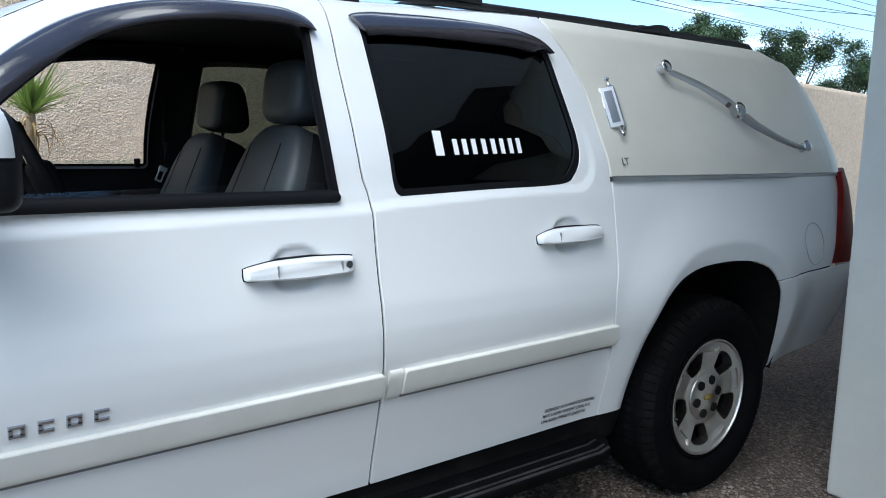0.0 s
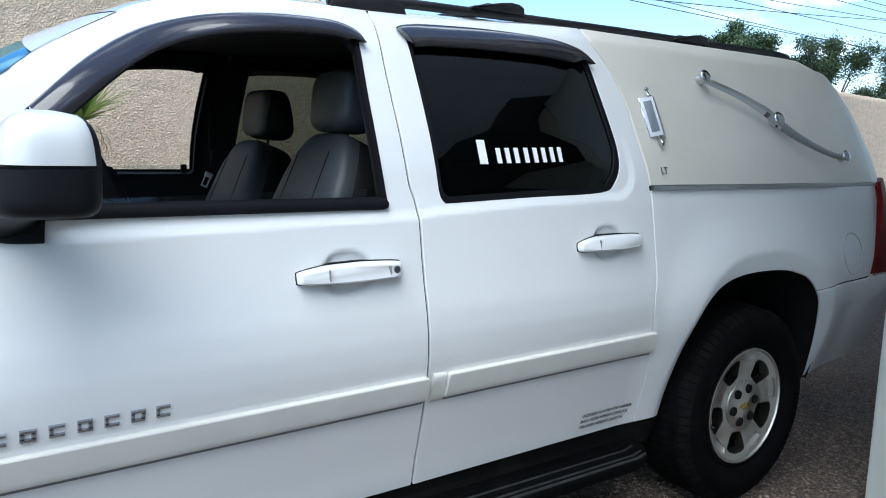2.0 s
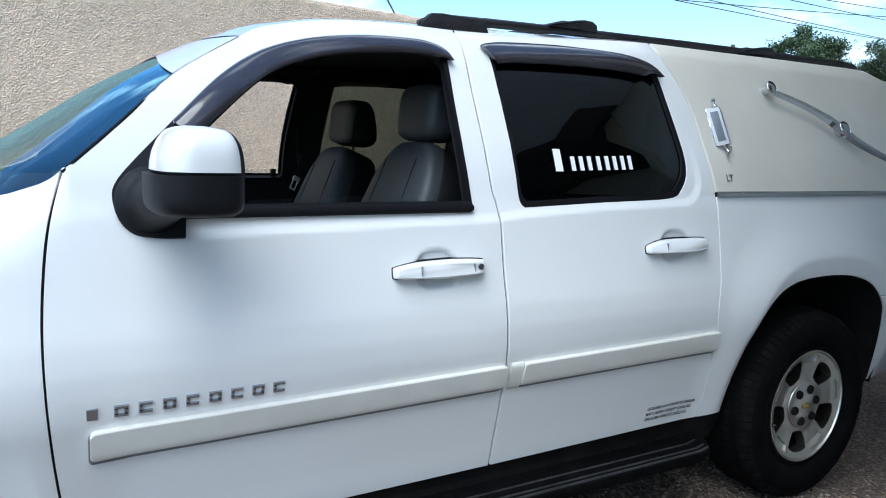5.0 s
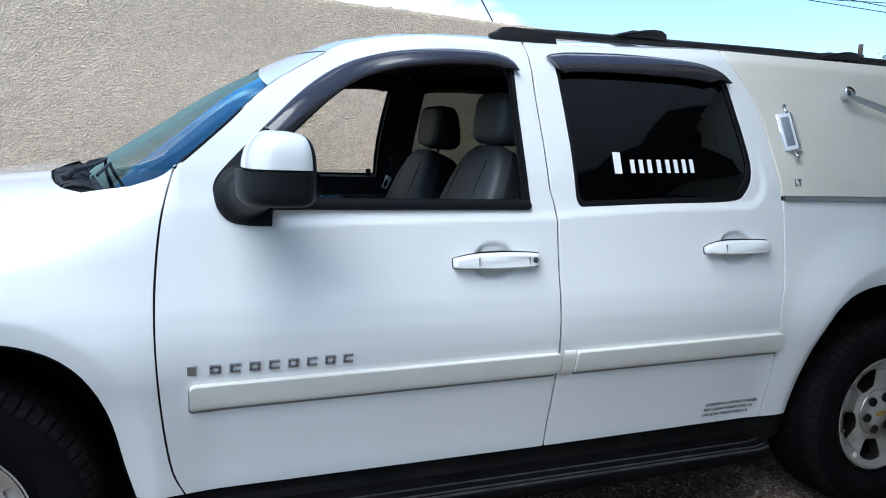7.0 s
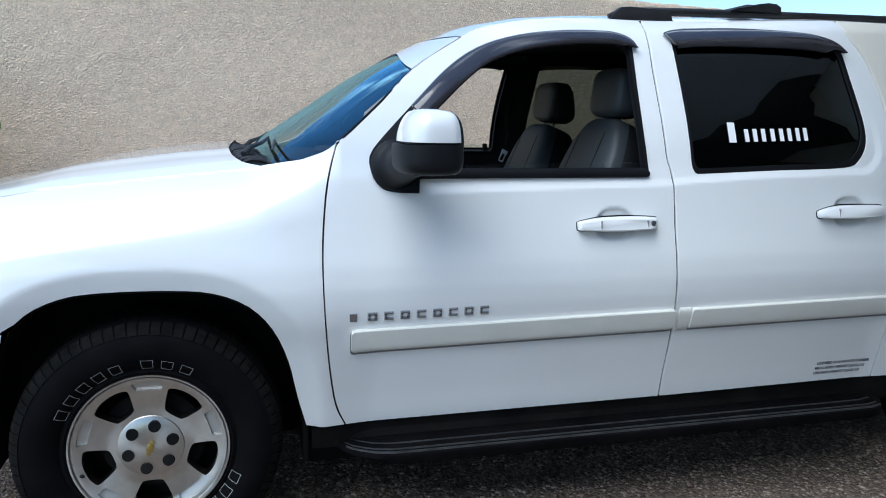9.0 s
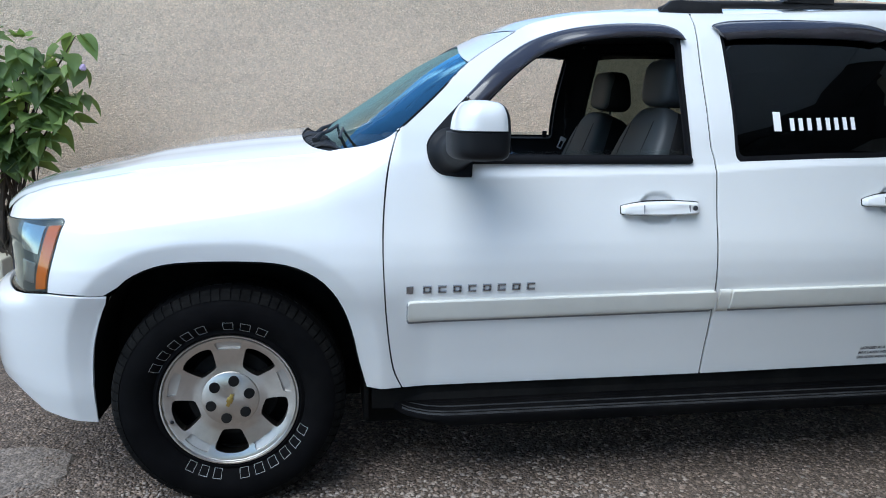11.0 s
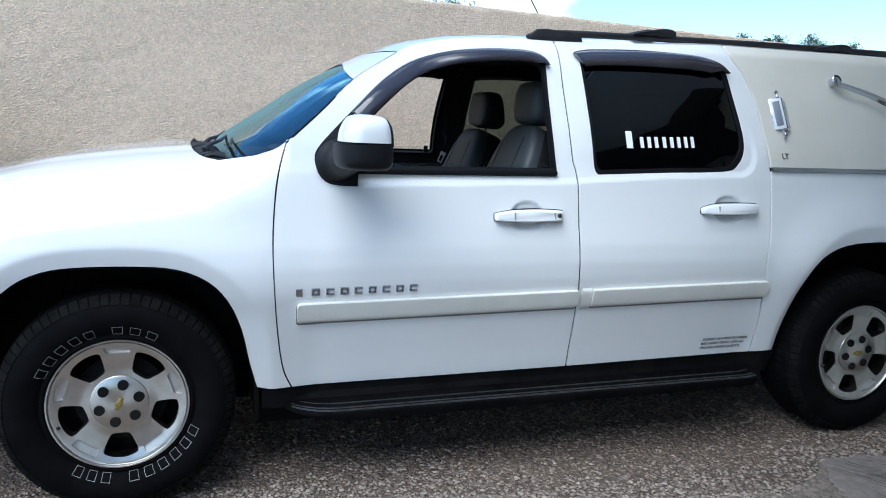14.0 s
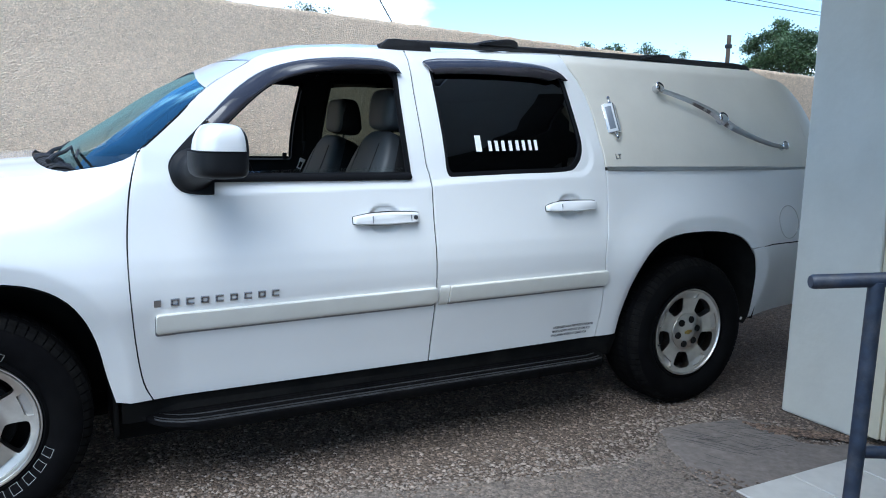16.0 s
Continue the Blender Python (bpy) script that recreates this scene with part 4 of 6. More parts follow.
for far, doors in ((False, near), (True, other)):
    strip("side_moulding", bar_line(.620, 1.778), .085, MOULD, doors["front_door"], "cream plastic rubbing strip", off=-.017, thick=.019, bulge=.002, taper=.013, sharp=True, far=far)
    # grey bands paint the shadow line along the strips' lower edge
    strip("moulding_shade_line", bar_line(.6165, 1.780), .0935, GREYJ, doors["front_door"], "grey band painted as the strip's shadow line", off=-.0035, thick=.008, taper=.014, far=far)
    strip("moulding_shade_line", bar_line(1.840, 2.7245), .0935, GREYJ, doors["rear_door"], "grey band painted as the strip's shadow line", off=-.0035, thick=.008, taper=.009, far=far)
    strip("side_moulding_end", [(x, .7505 + .0155 * (x - .62)) for x in np.linspace(1.794, 1.838, 6)], .092, MOULD, doors["rear_door"], off=-.010, thick=.011, bulge=.002, far=far)
    strip("side_moulding", bar_line(1.842, 2.722), .085, MOULD, doors["rear_door"], "cream plastic rubbing strip", off=-.017, thick=.019, bulge=.002, taper=.008, sharp=True, far=far)
    strip("belt_trim", [(4.415, 1.291), (3.9, 1.290), (3.4, 1.288), (3.0, 1.288), (2.752, 1.288)][::-1], .022, STEEL, doors["cream_panel"], "dull steel trim strip", off=-.010, thick=.014, bulge=.002, far=far)
    # window seals and glass
    strip("window_seal", [(x, 1.258 + .004 * (x - .8)) for x in list(np.linspace(.80, 1.655, 18)) + [1.662, 1.668, 1.672, 1.6745, 1.676]], .034, GASKET, doors["front_door"], "black rubber window seal", off=-.010, thick=.02, bulge=.004, taper=.012, far=far)
    strip("window_channel", [(1.694, 1.71), (1.690, 1.66), (1.680, 1.55), (1.676, 1.45), (1.676, 1.35), (1.68, 1.25)], .018, GASKET, doors["front_door"], off=-.003, thick=.02, far=far)
    skin("window_frame", WIN_R, GASKET, doors["rear_door"], "black rubber window surround", holes=[[(x + (0.014 if x < 2.2 else -0.016), z + (0.020 if z < 1.4 else -0.014)) for x, z in WIN_R]], off=0.002, depth=0.02, step=0.025, far=far)
    skin("window_pane", WIN_R, TINTG if far else TINT, doors["rear_door"], "black tinted window glass" if not far else "green tinted window glass", off=0.010, depth=0.002, step=0.05, far=far)
    skin("window_pane", [(.86, 1.23), (1.675, 1.23), (1.675, 1.282), (1.25, 1.274), (.86, 1.262)], CLEAR, doors["front_door"], "clear glass wound nearly down", off=0.022, depth=0.003, step=0.06, far=far)
    # smoked rain visors
    up = smooth_line([(.838, 1.462), (.967, 1.581), (1.106, 1.671), (1.26, 1.722), (1.438, 1.745), (1.594, 1.750), (1.665, 1.738), (1.697, 1.715), (1.706, 1.688)], 4)
    n = len(up)
    wid = [float(np.interp(i / (n - 1), [0, .1, .45, .8, .93, 1], [.070, .072, .058, .050, .035, .010])) for i in range(n)]
    strip("rain_visor", up, wid, SMOKE, doors["front_door"], "smoked plastic rain visor", off=-.020, thick=.012, bulge=.010, far=far)
    up = smooth_line([(1.833, 1.748), (1.85, 1.758), (1.89, 1.768), (1.96, 1.777), (2.165, 1.786), (2.41, 1.779), (2.525, 1.762), (2.577, 1.738), (2.604, 1.705)], 4)
    n = len(up)
    wid = [float(np.interp(i / (n - 1), [0, .06, .2, .5, .75, .9, 1], [.056, .066, .074, .078, .068, .03, .010])) for i in range(n)]
    strip("rain_visor", up, wid, SMOKE, doors["rear_door"], "smoked plastic rain visor", off=-.022, thick=.012, bulge=.010, far=far)


def door_handle(outline, joints, door, key):
    """A pull handle with its black gasket, the bar proud of its cup."""
    def yy(zz):
        return float(np.interp(zz, _z, _ys))
    outline = smooth_line(outline + outline[:1], 3)[:-1]
    c = np.mean(np.array(outline), 0)
    x0, x1 = min(q[0] for q in outline), max(q[0] for q in outline)
    L = x1 - x0

    def pad(bm, more, y0, y1, crown):
        ring = []
        for dy, sc in ((y0, 1.0), (y1, 1.0), (y1 - crown * .65, .90), (y1 - crown, .68)):
            row = []
            for px, pz in outline:
                edge = min(1.0, min(px - x0, x1 - px) / .03)
                dip = .007 * (1 - edge) if crown > .005 else 0
                row.append(bm.verts.new((c[0] + (px - c[0]) * (1 + 2 * more / L) * (1 - (1 - sc) * .16), yy(pz) + dy + dip, c[1] + (pz - c[1]) * (1 + 2 * more / .046) * sc)))
            ring.append(row)
        n = len(outline)
        for a, b in zip(ring, ring[1:]):
            for i in range(n):
                bm.faces.new((a[i], a[(i + 1) % n], b[(i + 1) % n], b[i]))
        bm.faces.new(ring[-1])
        bmesh.ops.recalc_face_normals(bm, faces=bm.faces)
    bm = bmesh.new()
    pad(bm, 0, .004, -.020, .016)
    part("handle", bm, PAINT, door, angle=60)
    bm = bmesh.new()
    pad(bm, .0026, .012, -.006, .001)
    part("handle_gasket", bm, GASKET, door, "black rubber gasket")
    kz = c[1] + .004
    if key:
        for rad, dep, m in ((.0098, .004, CHROME), (.0078, .005, INK)):
            bm = bmesh.new()
            bmesh.ops.create_cone(bm, segments=20, radius1=rad, radius2=rad, depth=dep, cap_ends=True, matrix=pose(x1 - .024, yy(kz) - .0345, kz, 90, 0, 0))
            part("keyhole" if m is CHROME else "keyhole_core", bm, m, door)
    for xj, wj, zl, zh in joints:
        bm = bmesh.new()
        box(bm, (xj, yy(zl) - .0368, zl), (xj + wj, yy(zl), zh))
        part("handle_joint", bm, GREYJ, door)


door_handle([(1.393, 1.077), (1.393, 1.060), (1.401, 1.052), (1.464, 1.049), (1.529, 1.047), (1.602, 1.049), (1.679, 1.054), (1.688, 1.067), (1.689, 1.087), (1.680, 1.094), (1.590, 1.098), (1.535, 1.097), (1.468, 1.094), (1.401, 1.083)], [(1.470, .0009, 1.058, 1.087), (1.645, .0008, 1.062, 1.086)], near["front_door"], True)
door_handle([(2.357, 1.099), (2.357, 1.087), (2.368, 1.079), (2.440, 1.077), (2.548, 1.077), (2.634, 1.085), (2.650, 1.095), (2.649, 1.118), (2.630, 1.125), (2.528, 1.126), (2.435, 1.123), (2.367, 1.108)], [(2.432, .0009, 1.086, 1.115)], near["rear_door"], False)

# door mirror
md = near["front_door"]
plate = smooth_line([(.838, 1.462), (.756, 1.380), (.703, 1.321), (.690, 1.282), (.703, 1.234), (.737, 1.200), (.778, 1.187), (.846, 1.186)], 4) + [(.852, 1.244), (.855, 1.40)]
skin("mirror_base", plate, MIRB, md, "black plastic mirror foot", off=-.016, depth=.02, step=.03)


def mirror_shell(bm, z_lo, z_hi, grow_by=0.0, front=0.092):
    C = Vector((0.822, -0.105, 1.345))
    nu, nv = 40, 28
    ring = []
    for j in range(nv + 1):
        t = -1 + 2 * j / nv
        z = C.z + t * (0.100 if t > 0 else 0.090)
        if z < z_lo - 1e-6 or z > z_hi + 1e-6:
            continue
        row = []
        prof = max(0.0, 1 - abs(t) ** (3.4 if t > 0 else 7.0)) ** (1 / 2.6)
        for i in range(nu):
            a = 2 * math.pi * i / nu
            ca, sa = math.cos(a), math.sin(a)
            x = abs(ca) ** 0.40 * 0.092 if ca > 0 else -abs(ca) ** 0.72 * front
            y = math.copysign(abs(sa) ** (0.45 if ca > 0 else 0.72), sa) * 0.135
            if x > 0.0:
                x = min(x, 0.086)
            elif t > 0:
                x *= 1 - .38 * t ** 1.6
            row.append(bm.verts.new((C.x + x * (0.35 + 0.65 * prof) * (1 + grow_by) + (0.0 if t < 0 else -0.006 * t), C.y + y * (0.45 + 0.55 * prof) * (1 + grow_by), z)))
        ring.append(row)
    for a, b in zip(ring, ring[1:]):
        for i in range(nu):
            bm.faces.new((a[i], a[(i + 1) % nu], b[(i + 1) % nu], b[i]))
    bm.faces.new(ring[0][::-1])
    bm.faces.new(ring[-1])
    bmesh.ops.recalc_face_normals(bm, faces=bm.faces)


bm = bmesh.new()
mirror_shell(bm, 1.346, 1.5, 0.0, 0.080)
part("mirror_cap", bm, PAINT, md, "white painted mirror cap", angle=60)
bm = bmesh.new()
mirror_shell(bm, 1.345, 1.455, -0.035, 0.070)
bmesh.ops.translate(bm, vec=(.0075, 0, -.002), verts=bm.verts)
part("mirror_rim", bm, MIRB, md, "black rim round the mirror glass", angle=60)
bm = bmesh.new()
mirror_shell(bm, 1.2, 1.3462, 0.02)
part("mirror_housing", bm, MIRB, md, "black plastic mirror housing", angle=60)
bm = bmesh.new()
tube(bm, [(.778, .116, 1.266), (.779, .108, 1.267), (.781, .098, 1.268), (.784, .082, 1.271), (.788, .04, 1.278), (.796, -.02, 1.288), (.806, -.07, 1.296)], [.088, .084, .074, .064, .056, .052, .048], 28, squash=1.0)
part("mirror_arm", bm, MIRB, md, "black plastic mirror arm", angle=80)
bm = bmesh.new()
box(bm, (.86, -.192, 1.285), (.905, -.018, 1.40), .008)
part("mirror_glass", bm, CHROME, md, "mirror glass")

# badges and lettering as plain blocks
def block(bm, x0, x1, z0, z1, lift=.006, base=0.0):
    q = []
    for x, z in ((x0, z0), (x1, z0), (x1, z1), (x0, z1)):
        y = float(np.interp(z, _z, _ys)) + base
        q.append((x, y, z))
    ins = min(0.0026, min(x1 - x0, z1 - z0) * 0.24)
    cx, cz = (x0 + x1) / 2, (z0 + z1) / 2
    lo = [bm.verts.new(p) for p in q]
    hi = [bm.verts.new((p[0] + (ins if p[0] < cx else -ins), p[1] - lift, p[2] + (ins if p[2] < cz else -ins))) for p in q]
    for i in range(4):
        bm.faces.new((lo[i], lo[(i + 1) % 4], hi[(i + 1) % 4], hi[i]))
    bm.faces.new(hi)


slots = [(.612, .640)] + [(.672 + .0535 * k, .704 + .0535 * k) for k in range(8)]
for k, (a, b) in enumerate(slots):
    bm = bmesh.new()
    zb = .773 + .018 * (a - .6)
    if k == 0:
        block(bm, a, b, zb, zb + .031)
    else:
        block(bm, a, b, zb, zb + .010)
        block(bm, a, b, zb + .020, zb + .030)
        block(bm, a, a + .010, zb + .008, zb + .022)
        if k % 2:
            block(bm, b - .010, b, zb + .008, zb + .022)
    bmesh.ops.recalc_face_normals(bm, faces=bm.faces)
    part("badge", bm, BADGE, md, "small chrome badge block" if k == 0 else "")
# the name on the tinted pane as plain white bars
for x0, x1, z0, z1 in ((2.022, 2.052, 1.352, 1.424), (2.090, 2.107, 1.355, 1.401), (2.126, 2.143, 1.356, 1.402), (2.162, 2.179, 1.357, 1.403), (2.202, 2.219, 1.358, 1.404), (2.240, 2.257, 1.359, 1.405), (2.276, 2.292, 1.360, 1.406), (2.312, 2.328, 1.361, 1.408), (2.346, 2.362, 1.362, 1.409)):
    skin("name_bar", [(x0, z0), (x1, z0), (x1, z1), (x0, z1)], WHITE, near["rear_door"], "white vinyl bar on dark glass", off=.0075, depth=.001, step=.03)

# weights notice on the rear door
def lettering(text, x, z, height, material, parent, name="lettering", label="", lift=.0015, slope=.012):
    cu = bpy.data.curves.new("lettering", "FONT")
    cu.body = text
    cu.size = height * 1.4
    cu.resolution_u = 2
    cu.offset = height * .05
    tmp = bpy.data.objects.new("lettering_tmp", cu)
    scene.collection.objects.link(tmp)
    me = bpy.data.meshes.new_from_object(tmp.evaluated_get(bpy.context.evaluated_depsgraph_get()))
    bpy.data.objects.remove(tmp)
    bpy.data.curves.remove(cu)
    co = np.zeros(len(me.vertices) * 3)
    me.vertices.foreach_get("co", co)
    co = co.reshape(-1, 3)
    w = co[:, 0].max()
    out = np.stack([x + co[:, 0], np.zeros(len(co)), z + co[:, 1] + co[:, 0] * slope], -1)
    out[:, 1] = surf(out[:, 0], out[:, 2], -lift)[:, 1]
    me.vertices.foreach_set("co", out.ravel())
    me.materials.clear()
    me.materials.append(material)
    me.update()
    ob = new(name, me)
    ob.parent = parent
    return tagged(ob, label) if label else ob


lettering("LICENSED AS A PRIVATE CARRIER", 2.466, .488, .0115, INK, near["rear_door"], label="small black lettering of a weights notice")
lettering("MAX LADEN WEIGHT (3356) KG", 2.462, .467, .0115, INK, near["rear_door"])
lettering("UNLADEN WEIGHT (2605) KG", 2.460, .446, .0115, INK, near["rear_door"])
lettering("LT", 2.812, 1.325, .025, BADGE, near["cream_panel"], label="chrome trim letters", lift=.0075, slope=0)

# lantern on the cream panel
cp = near["cream_panel"]
lm = Matrix.Translation((2.838, .2135, 1.5245)) @ Matrix.Rotation(radians(-23.5), 4, "X") @ Matrix.Rotation(radians(-2), 4, "Y")
LA, LB, LC = Vector((-.040, .004)), Vector((.011, -.025)), Vector((.054, .004))


def lantern_plate(name, p, q, inset, h, out, thick, material, parent, label="", bevel=.002):
    """An upright plate on one face of the lantern, between the plan points p and q."""
    d = (q - p).normalized()
    nrm = Vector((d.y, -d.x))
    a0, a1 = p + d * inset + nrm * out, q - d * inset + nrm * out
    bm = bmesh.new()
    ring = [bm.verts.new(lm @ Vector((c.x - nrm.x * e, c.y - nrm.y * e, z))) for e in (0.0, thick) for c, z in ((a0, -h), (a1, -h), (a1, h), (a0, h))]
    for f in ((0, 1, 2, 3), (7, 6, 5, 4), (0, 4, 5, 1), (1, 5, 6, 2), (2, 6, 7, 3), (3, 7, 4, 0)):
        bm.faces.new([ring[i] for i in f])
    bmesh.ops.recalc_face_normals(bm, faces=bm.faces)
    bmesh.ops.bevel(bm, geom=list(bm.edges), offset=bevel, segments=2, affect="EDGES", profile=.5)
    return part(name, bm, material, parent, label)


bm = bmesh.new()
low, high = [[bm.verts.new(lm @ Vector((c.x, c.y, z))) for c in (LA, LB, LC)] for z in (-.079, .079)]
for i in range(3):
    bm.faces.new((low[i], low[(i + 1) % 3], high[(i + 1) % 3], high[i]))
bm.faces.new(low[::-1])
bm.faces.new(high)
bmesh.ops.recalc_face_normals(bm, faces=bm.faces)
bmesh.ops.bevel(bm, geom=list(bm.edges), offset=.004, segments=2, affect="EDGES", profile=.5)
lantern = part("lantern", bm, CHROME, cp, "chrome carriage lantern with a white-framed grey panel")
lantern_plate("lantern_frame", LA, LB, .004, .076, .004, .006, LENSW, lantern, "white panel frame")
lantern_plate("lantern_panel", LA, LB, .014, .060, .0055, .004, LANT, lantern, "grey panel", .001)
lantern_plate("lantern_side", LB, LC, .010, .070, .002, .004, STEEL, lantern)
for s_ in (1, -1):
    bm = bmesh.new()
    tube(bm, [lm @ Vector((0, -.012, s_ * q)) for q in (.076, .088, .098, .106, .114)], [.013, .006, .005, .010, .005], 12)
    part("lantern_finial", bm, CHROME, lantern)

# S-shaped carriage bar
barp = smooth_line([(3.199, 1.686), (3.29, 1.665), (3.394, 1.637), (3.48, 1.606), (3.545, 1.579), (3.617, 1.534), (3.69, 1.495), (3.76, 1.468), (3.85, 1.438), (3.95, 1.413), (4.06, 1.397)], 5)
bm = bmesh.new()
pts = [Vector(surf(np.array([to_p(x)]), np.array([z]), -.034)[0]) for x, z in barp]
n = len(pts)
tube(bm, pts, [float(np.interp(i / (n - 1), [0, .03, .25, .45, .5, .55, .75, .97, 1], [.011, .012, .015, .020, .023, .020, .015, .011, .010])) for i in range(n)], 4, squash=0.5)
bmesh.ops.bevel(bm, geom=[e for e in bm.edges if e.calc_face_angle(0) > .6], offset=.0022, segments=2, affect="EDGES", profile=.5)
part("carriage_bar", bm, CHROME, cp, "S-shaped chrome carriage bar", angle=30)
for x, z, r in ((3.197, 1.686, .030), (3.615, 1.537, .036), (4.062, 1.396, .027)):
    c = Vector(surf(np.array([to_p(x)]), np.array([z]), 0)[0])
    nn = Vector(surf_n(np.array([to_p(x)]), np.array([z]))[0])
    nn = nn if nn.y < 0 else -nn
    m = Matrix.Translation(c + nn * .018) @ nn.to_track_quat("Z", "Y").to_matrix().to_4x4()
    bm = bmesh.new()
    bmesh.ops.create_cone(bm, segments=32, radius1=r * .8, radius2=r * .6, depth=.036, cap_ends=True, matrix=m)
    bmesh.ops.create_uvsphere(bm, u_segments=32, v_segments=12, radius=r * .95, matrix=m @ Matrix.Translation((0, 0, .020)) @ Matrix.Diagonal((1, 1, .42, 1)))
    part("bar_rosette", bm, CHROME, cp)

# fuel flap: a fine seam ring
bm = bmesh.new()
fl = []
for k in range(49):
    a = 2 * math.pi * k / 48
    fl.append(tuple(surf(np.array([to_p(4.045 + .080 * math.cos(a))]), np.array([.975 + .092 * math.sin(a)]), -.0005)[0]))
tube(bm, fl, .0022, 6, cap=False)
part("fuel_flap_seam", bm, ALLOYD, near["quarter_panel"])

# lamps
for far in (False, True):
    skin("headlamp_housing", [(-.538, 1.029), (-.552, 1.035), (-.739, 1.020), (-.87, 1.008), (-.89, .776), (-.786, .779), (-.70, .786), (-.579, .798)], LAMPH, car, off=.012, depth=.05, far=far)
    for q in ([(-.605, 1.01), (-.625, .92), (-.73, .93), (-.72, 1.015)], [(-.635, .89), (-.65, .82), (-.73, .82), (-.73, .895)]):
        skin("headlamp_reflector", q, REFL, car, off=.008, depth=.01, far=far)
    skin("headlamp_indicator", [(-.547, 1.017), (-.587, .807), (-.634, .802), (-.589, 1.013)], AMBER, car, "amber side lens", off=.004, depth=.01, far=far)
    skin("headlamp_lens", [(-.536, 1.029), (-.550, 1.037), (-.739, 1.022), (-.88, 1.010), (-.90, .772), (-.786, .777), (-.70, .784), (-.577, .796)], CLEAR, car, "clear headlamp cover", off=-.002, depth=.012, far=far)
    skin("tail_lamp", [(4.212, .874), (4.272, .99), (4.335, 1.142), (4.394, 1.286), (4.60, 1.30), (4.80, 1.28), (4.83, 1.0), (4.80, .872)], REDL, car, "red tail lamp", off=-.006, depth=.03, far=far, swell=.020)

# running board
def board_edge(x):
    return float(np.interp(x, [.585, .60, .63, .66, .70, .75, .80, 2.66, 2.72, 2.77], [.150, .118, .082, .060, .038, .024, .020, .014, .030, .090]))


for far in (False, True):
    bm = bmesh.new()
    secs = []
    for x in (.585, .60, .63, .66, .70, .75, .80, 1.2, 1.7, 2.2, 2.66, 2.72, 2.77):
        y0, dz, low = board_edge(x), .006 * (x - .68), float(np.interp(x, [.585, .66, .80], [.305, .292, .276]))
        secs.append([bm.verts.new(q) for q in ((x, .195, .332 + dz), (x, y0 + .014, .321 + dz), (x, y0 + .003, .316 + dz), (x, y0, .304 + dz), (x, y0 + .012, low + dz), (x, .195, low - .004 + dz))])
    for a, b in zip(secs, secs[1:]):
        for i in range(6):
            bm.faces.new((a[i], a[(i + 1) % 6], b[(i + 1) % 6], b[i]))
    bm.faces.new(secs[0][::-1])
    bm.faces.new(secs[-1])
    bmesh.ops.recalc_face_normals(bm, faces=bm.faces)
    if far:
        bmesh.ops.transform(bm, matrix=Matrix.Translation((0, 2 * YC, 0)) @ Matrix.Diagonal((1, -1, 1, 1)), verts=bm.verts)
        bmesh.ops.recalc_face_normals(bm, faces=bm.faces)
    rb = part("running_board", bm, BOARD, car, "ribbed black running board")
    for k in range(6):
        d = .008 + k * .021
        bm = bmesh.new()
        prev = None
        for x in (.61, .63, .66, .70, .75, .80, 1.2, 1.7, 2.2, 2.66, 2.72):
            y0, dz = board_edge(x) + d, .006 * (x - .68)
            if y0 + .01 > .185:
                continue
            zt = .3185 + dz + (y0 - board_edge(x)) * .060
            ring = [bm.verts.new(q) for q in ((x, y0, zt), (x, y0 + .002, zt + .005), (x, y0 + .008, zt + .005), (x, y0 + .010, zt))]
            if prev:
                for i in range(3):
                    bm.faces.new((prev[i], prev[i + 1], ring[i + 1], ring[i]))
            prev = ring
        bmesh.ops.recalc_face_normals(bm, faces=bm.faces)
        if far:
            bmesh.ops.transform(bm, matrix=Matrix.Translation((0, 2 * YC, 0)) @ Matrix.Diagonal((1, -1, 1, 1)), verts=bm.verts)
            bmesh.ops.recalc_face_normals(bm, faces=bm.faces)
        part("tread_rib", bm, RIBM if k in (0, 1, 3) else BOARD, rb)

# roof rails and cross bars
def prism(bm, profile, y0, y1, bevel):
    lo = [bm.verts.new((x, y0, z)) for x, z in profile]
    hi = [bm.verts.new((x, y1, z)) for x, z in profile]
    n = len(profile)
    for i in range(n):
        bm.faces.new((lo[i], lo[(i + 1) % n], hi[(i + 1) % n], hi[i]))
    bm.faces.new(lo[::-1])
    bm.faces.new(hi)
    bmesh.ops.recalc_face_normals(bm, faces=bm.faces)
    es = [e for e in bm.edges if abs(e.verts[0].co.y - e.verts[1].co.y) < 1e-6]
    bmesh.ops.bevel(bm, geom=es, offset=bevel, segments=2, affect="EDGES", profile=0.5)


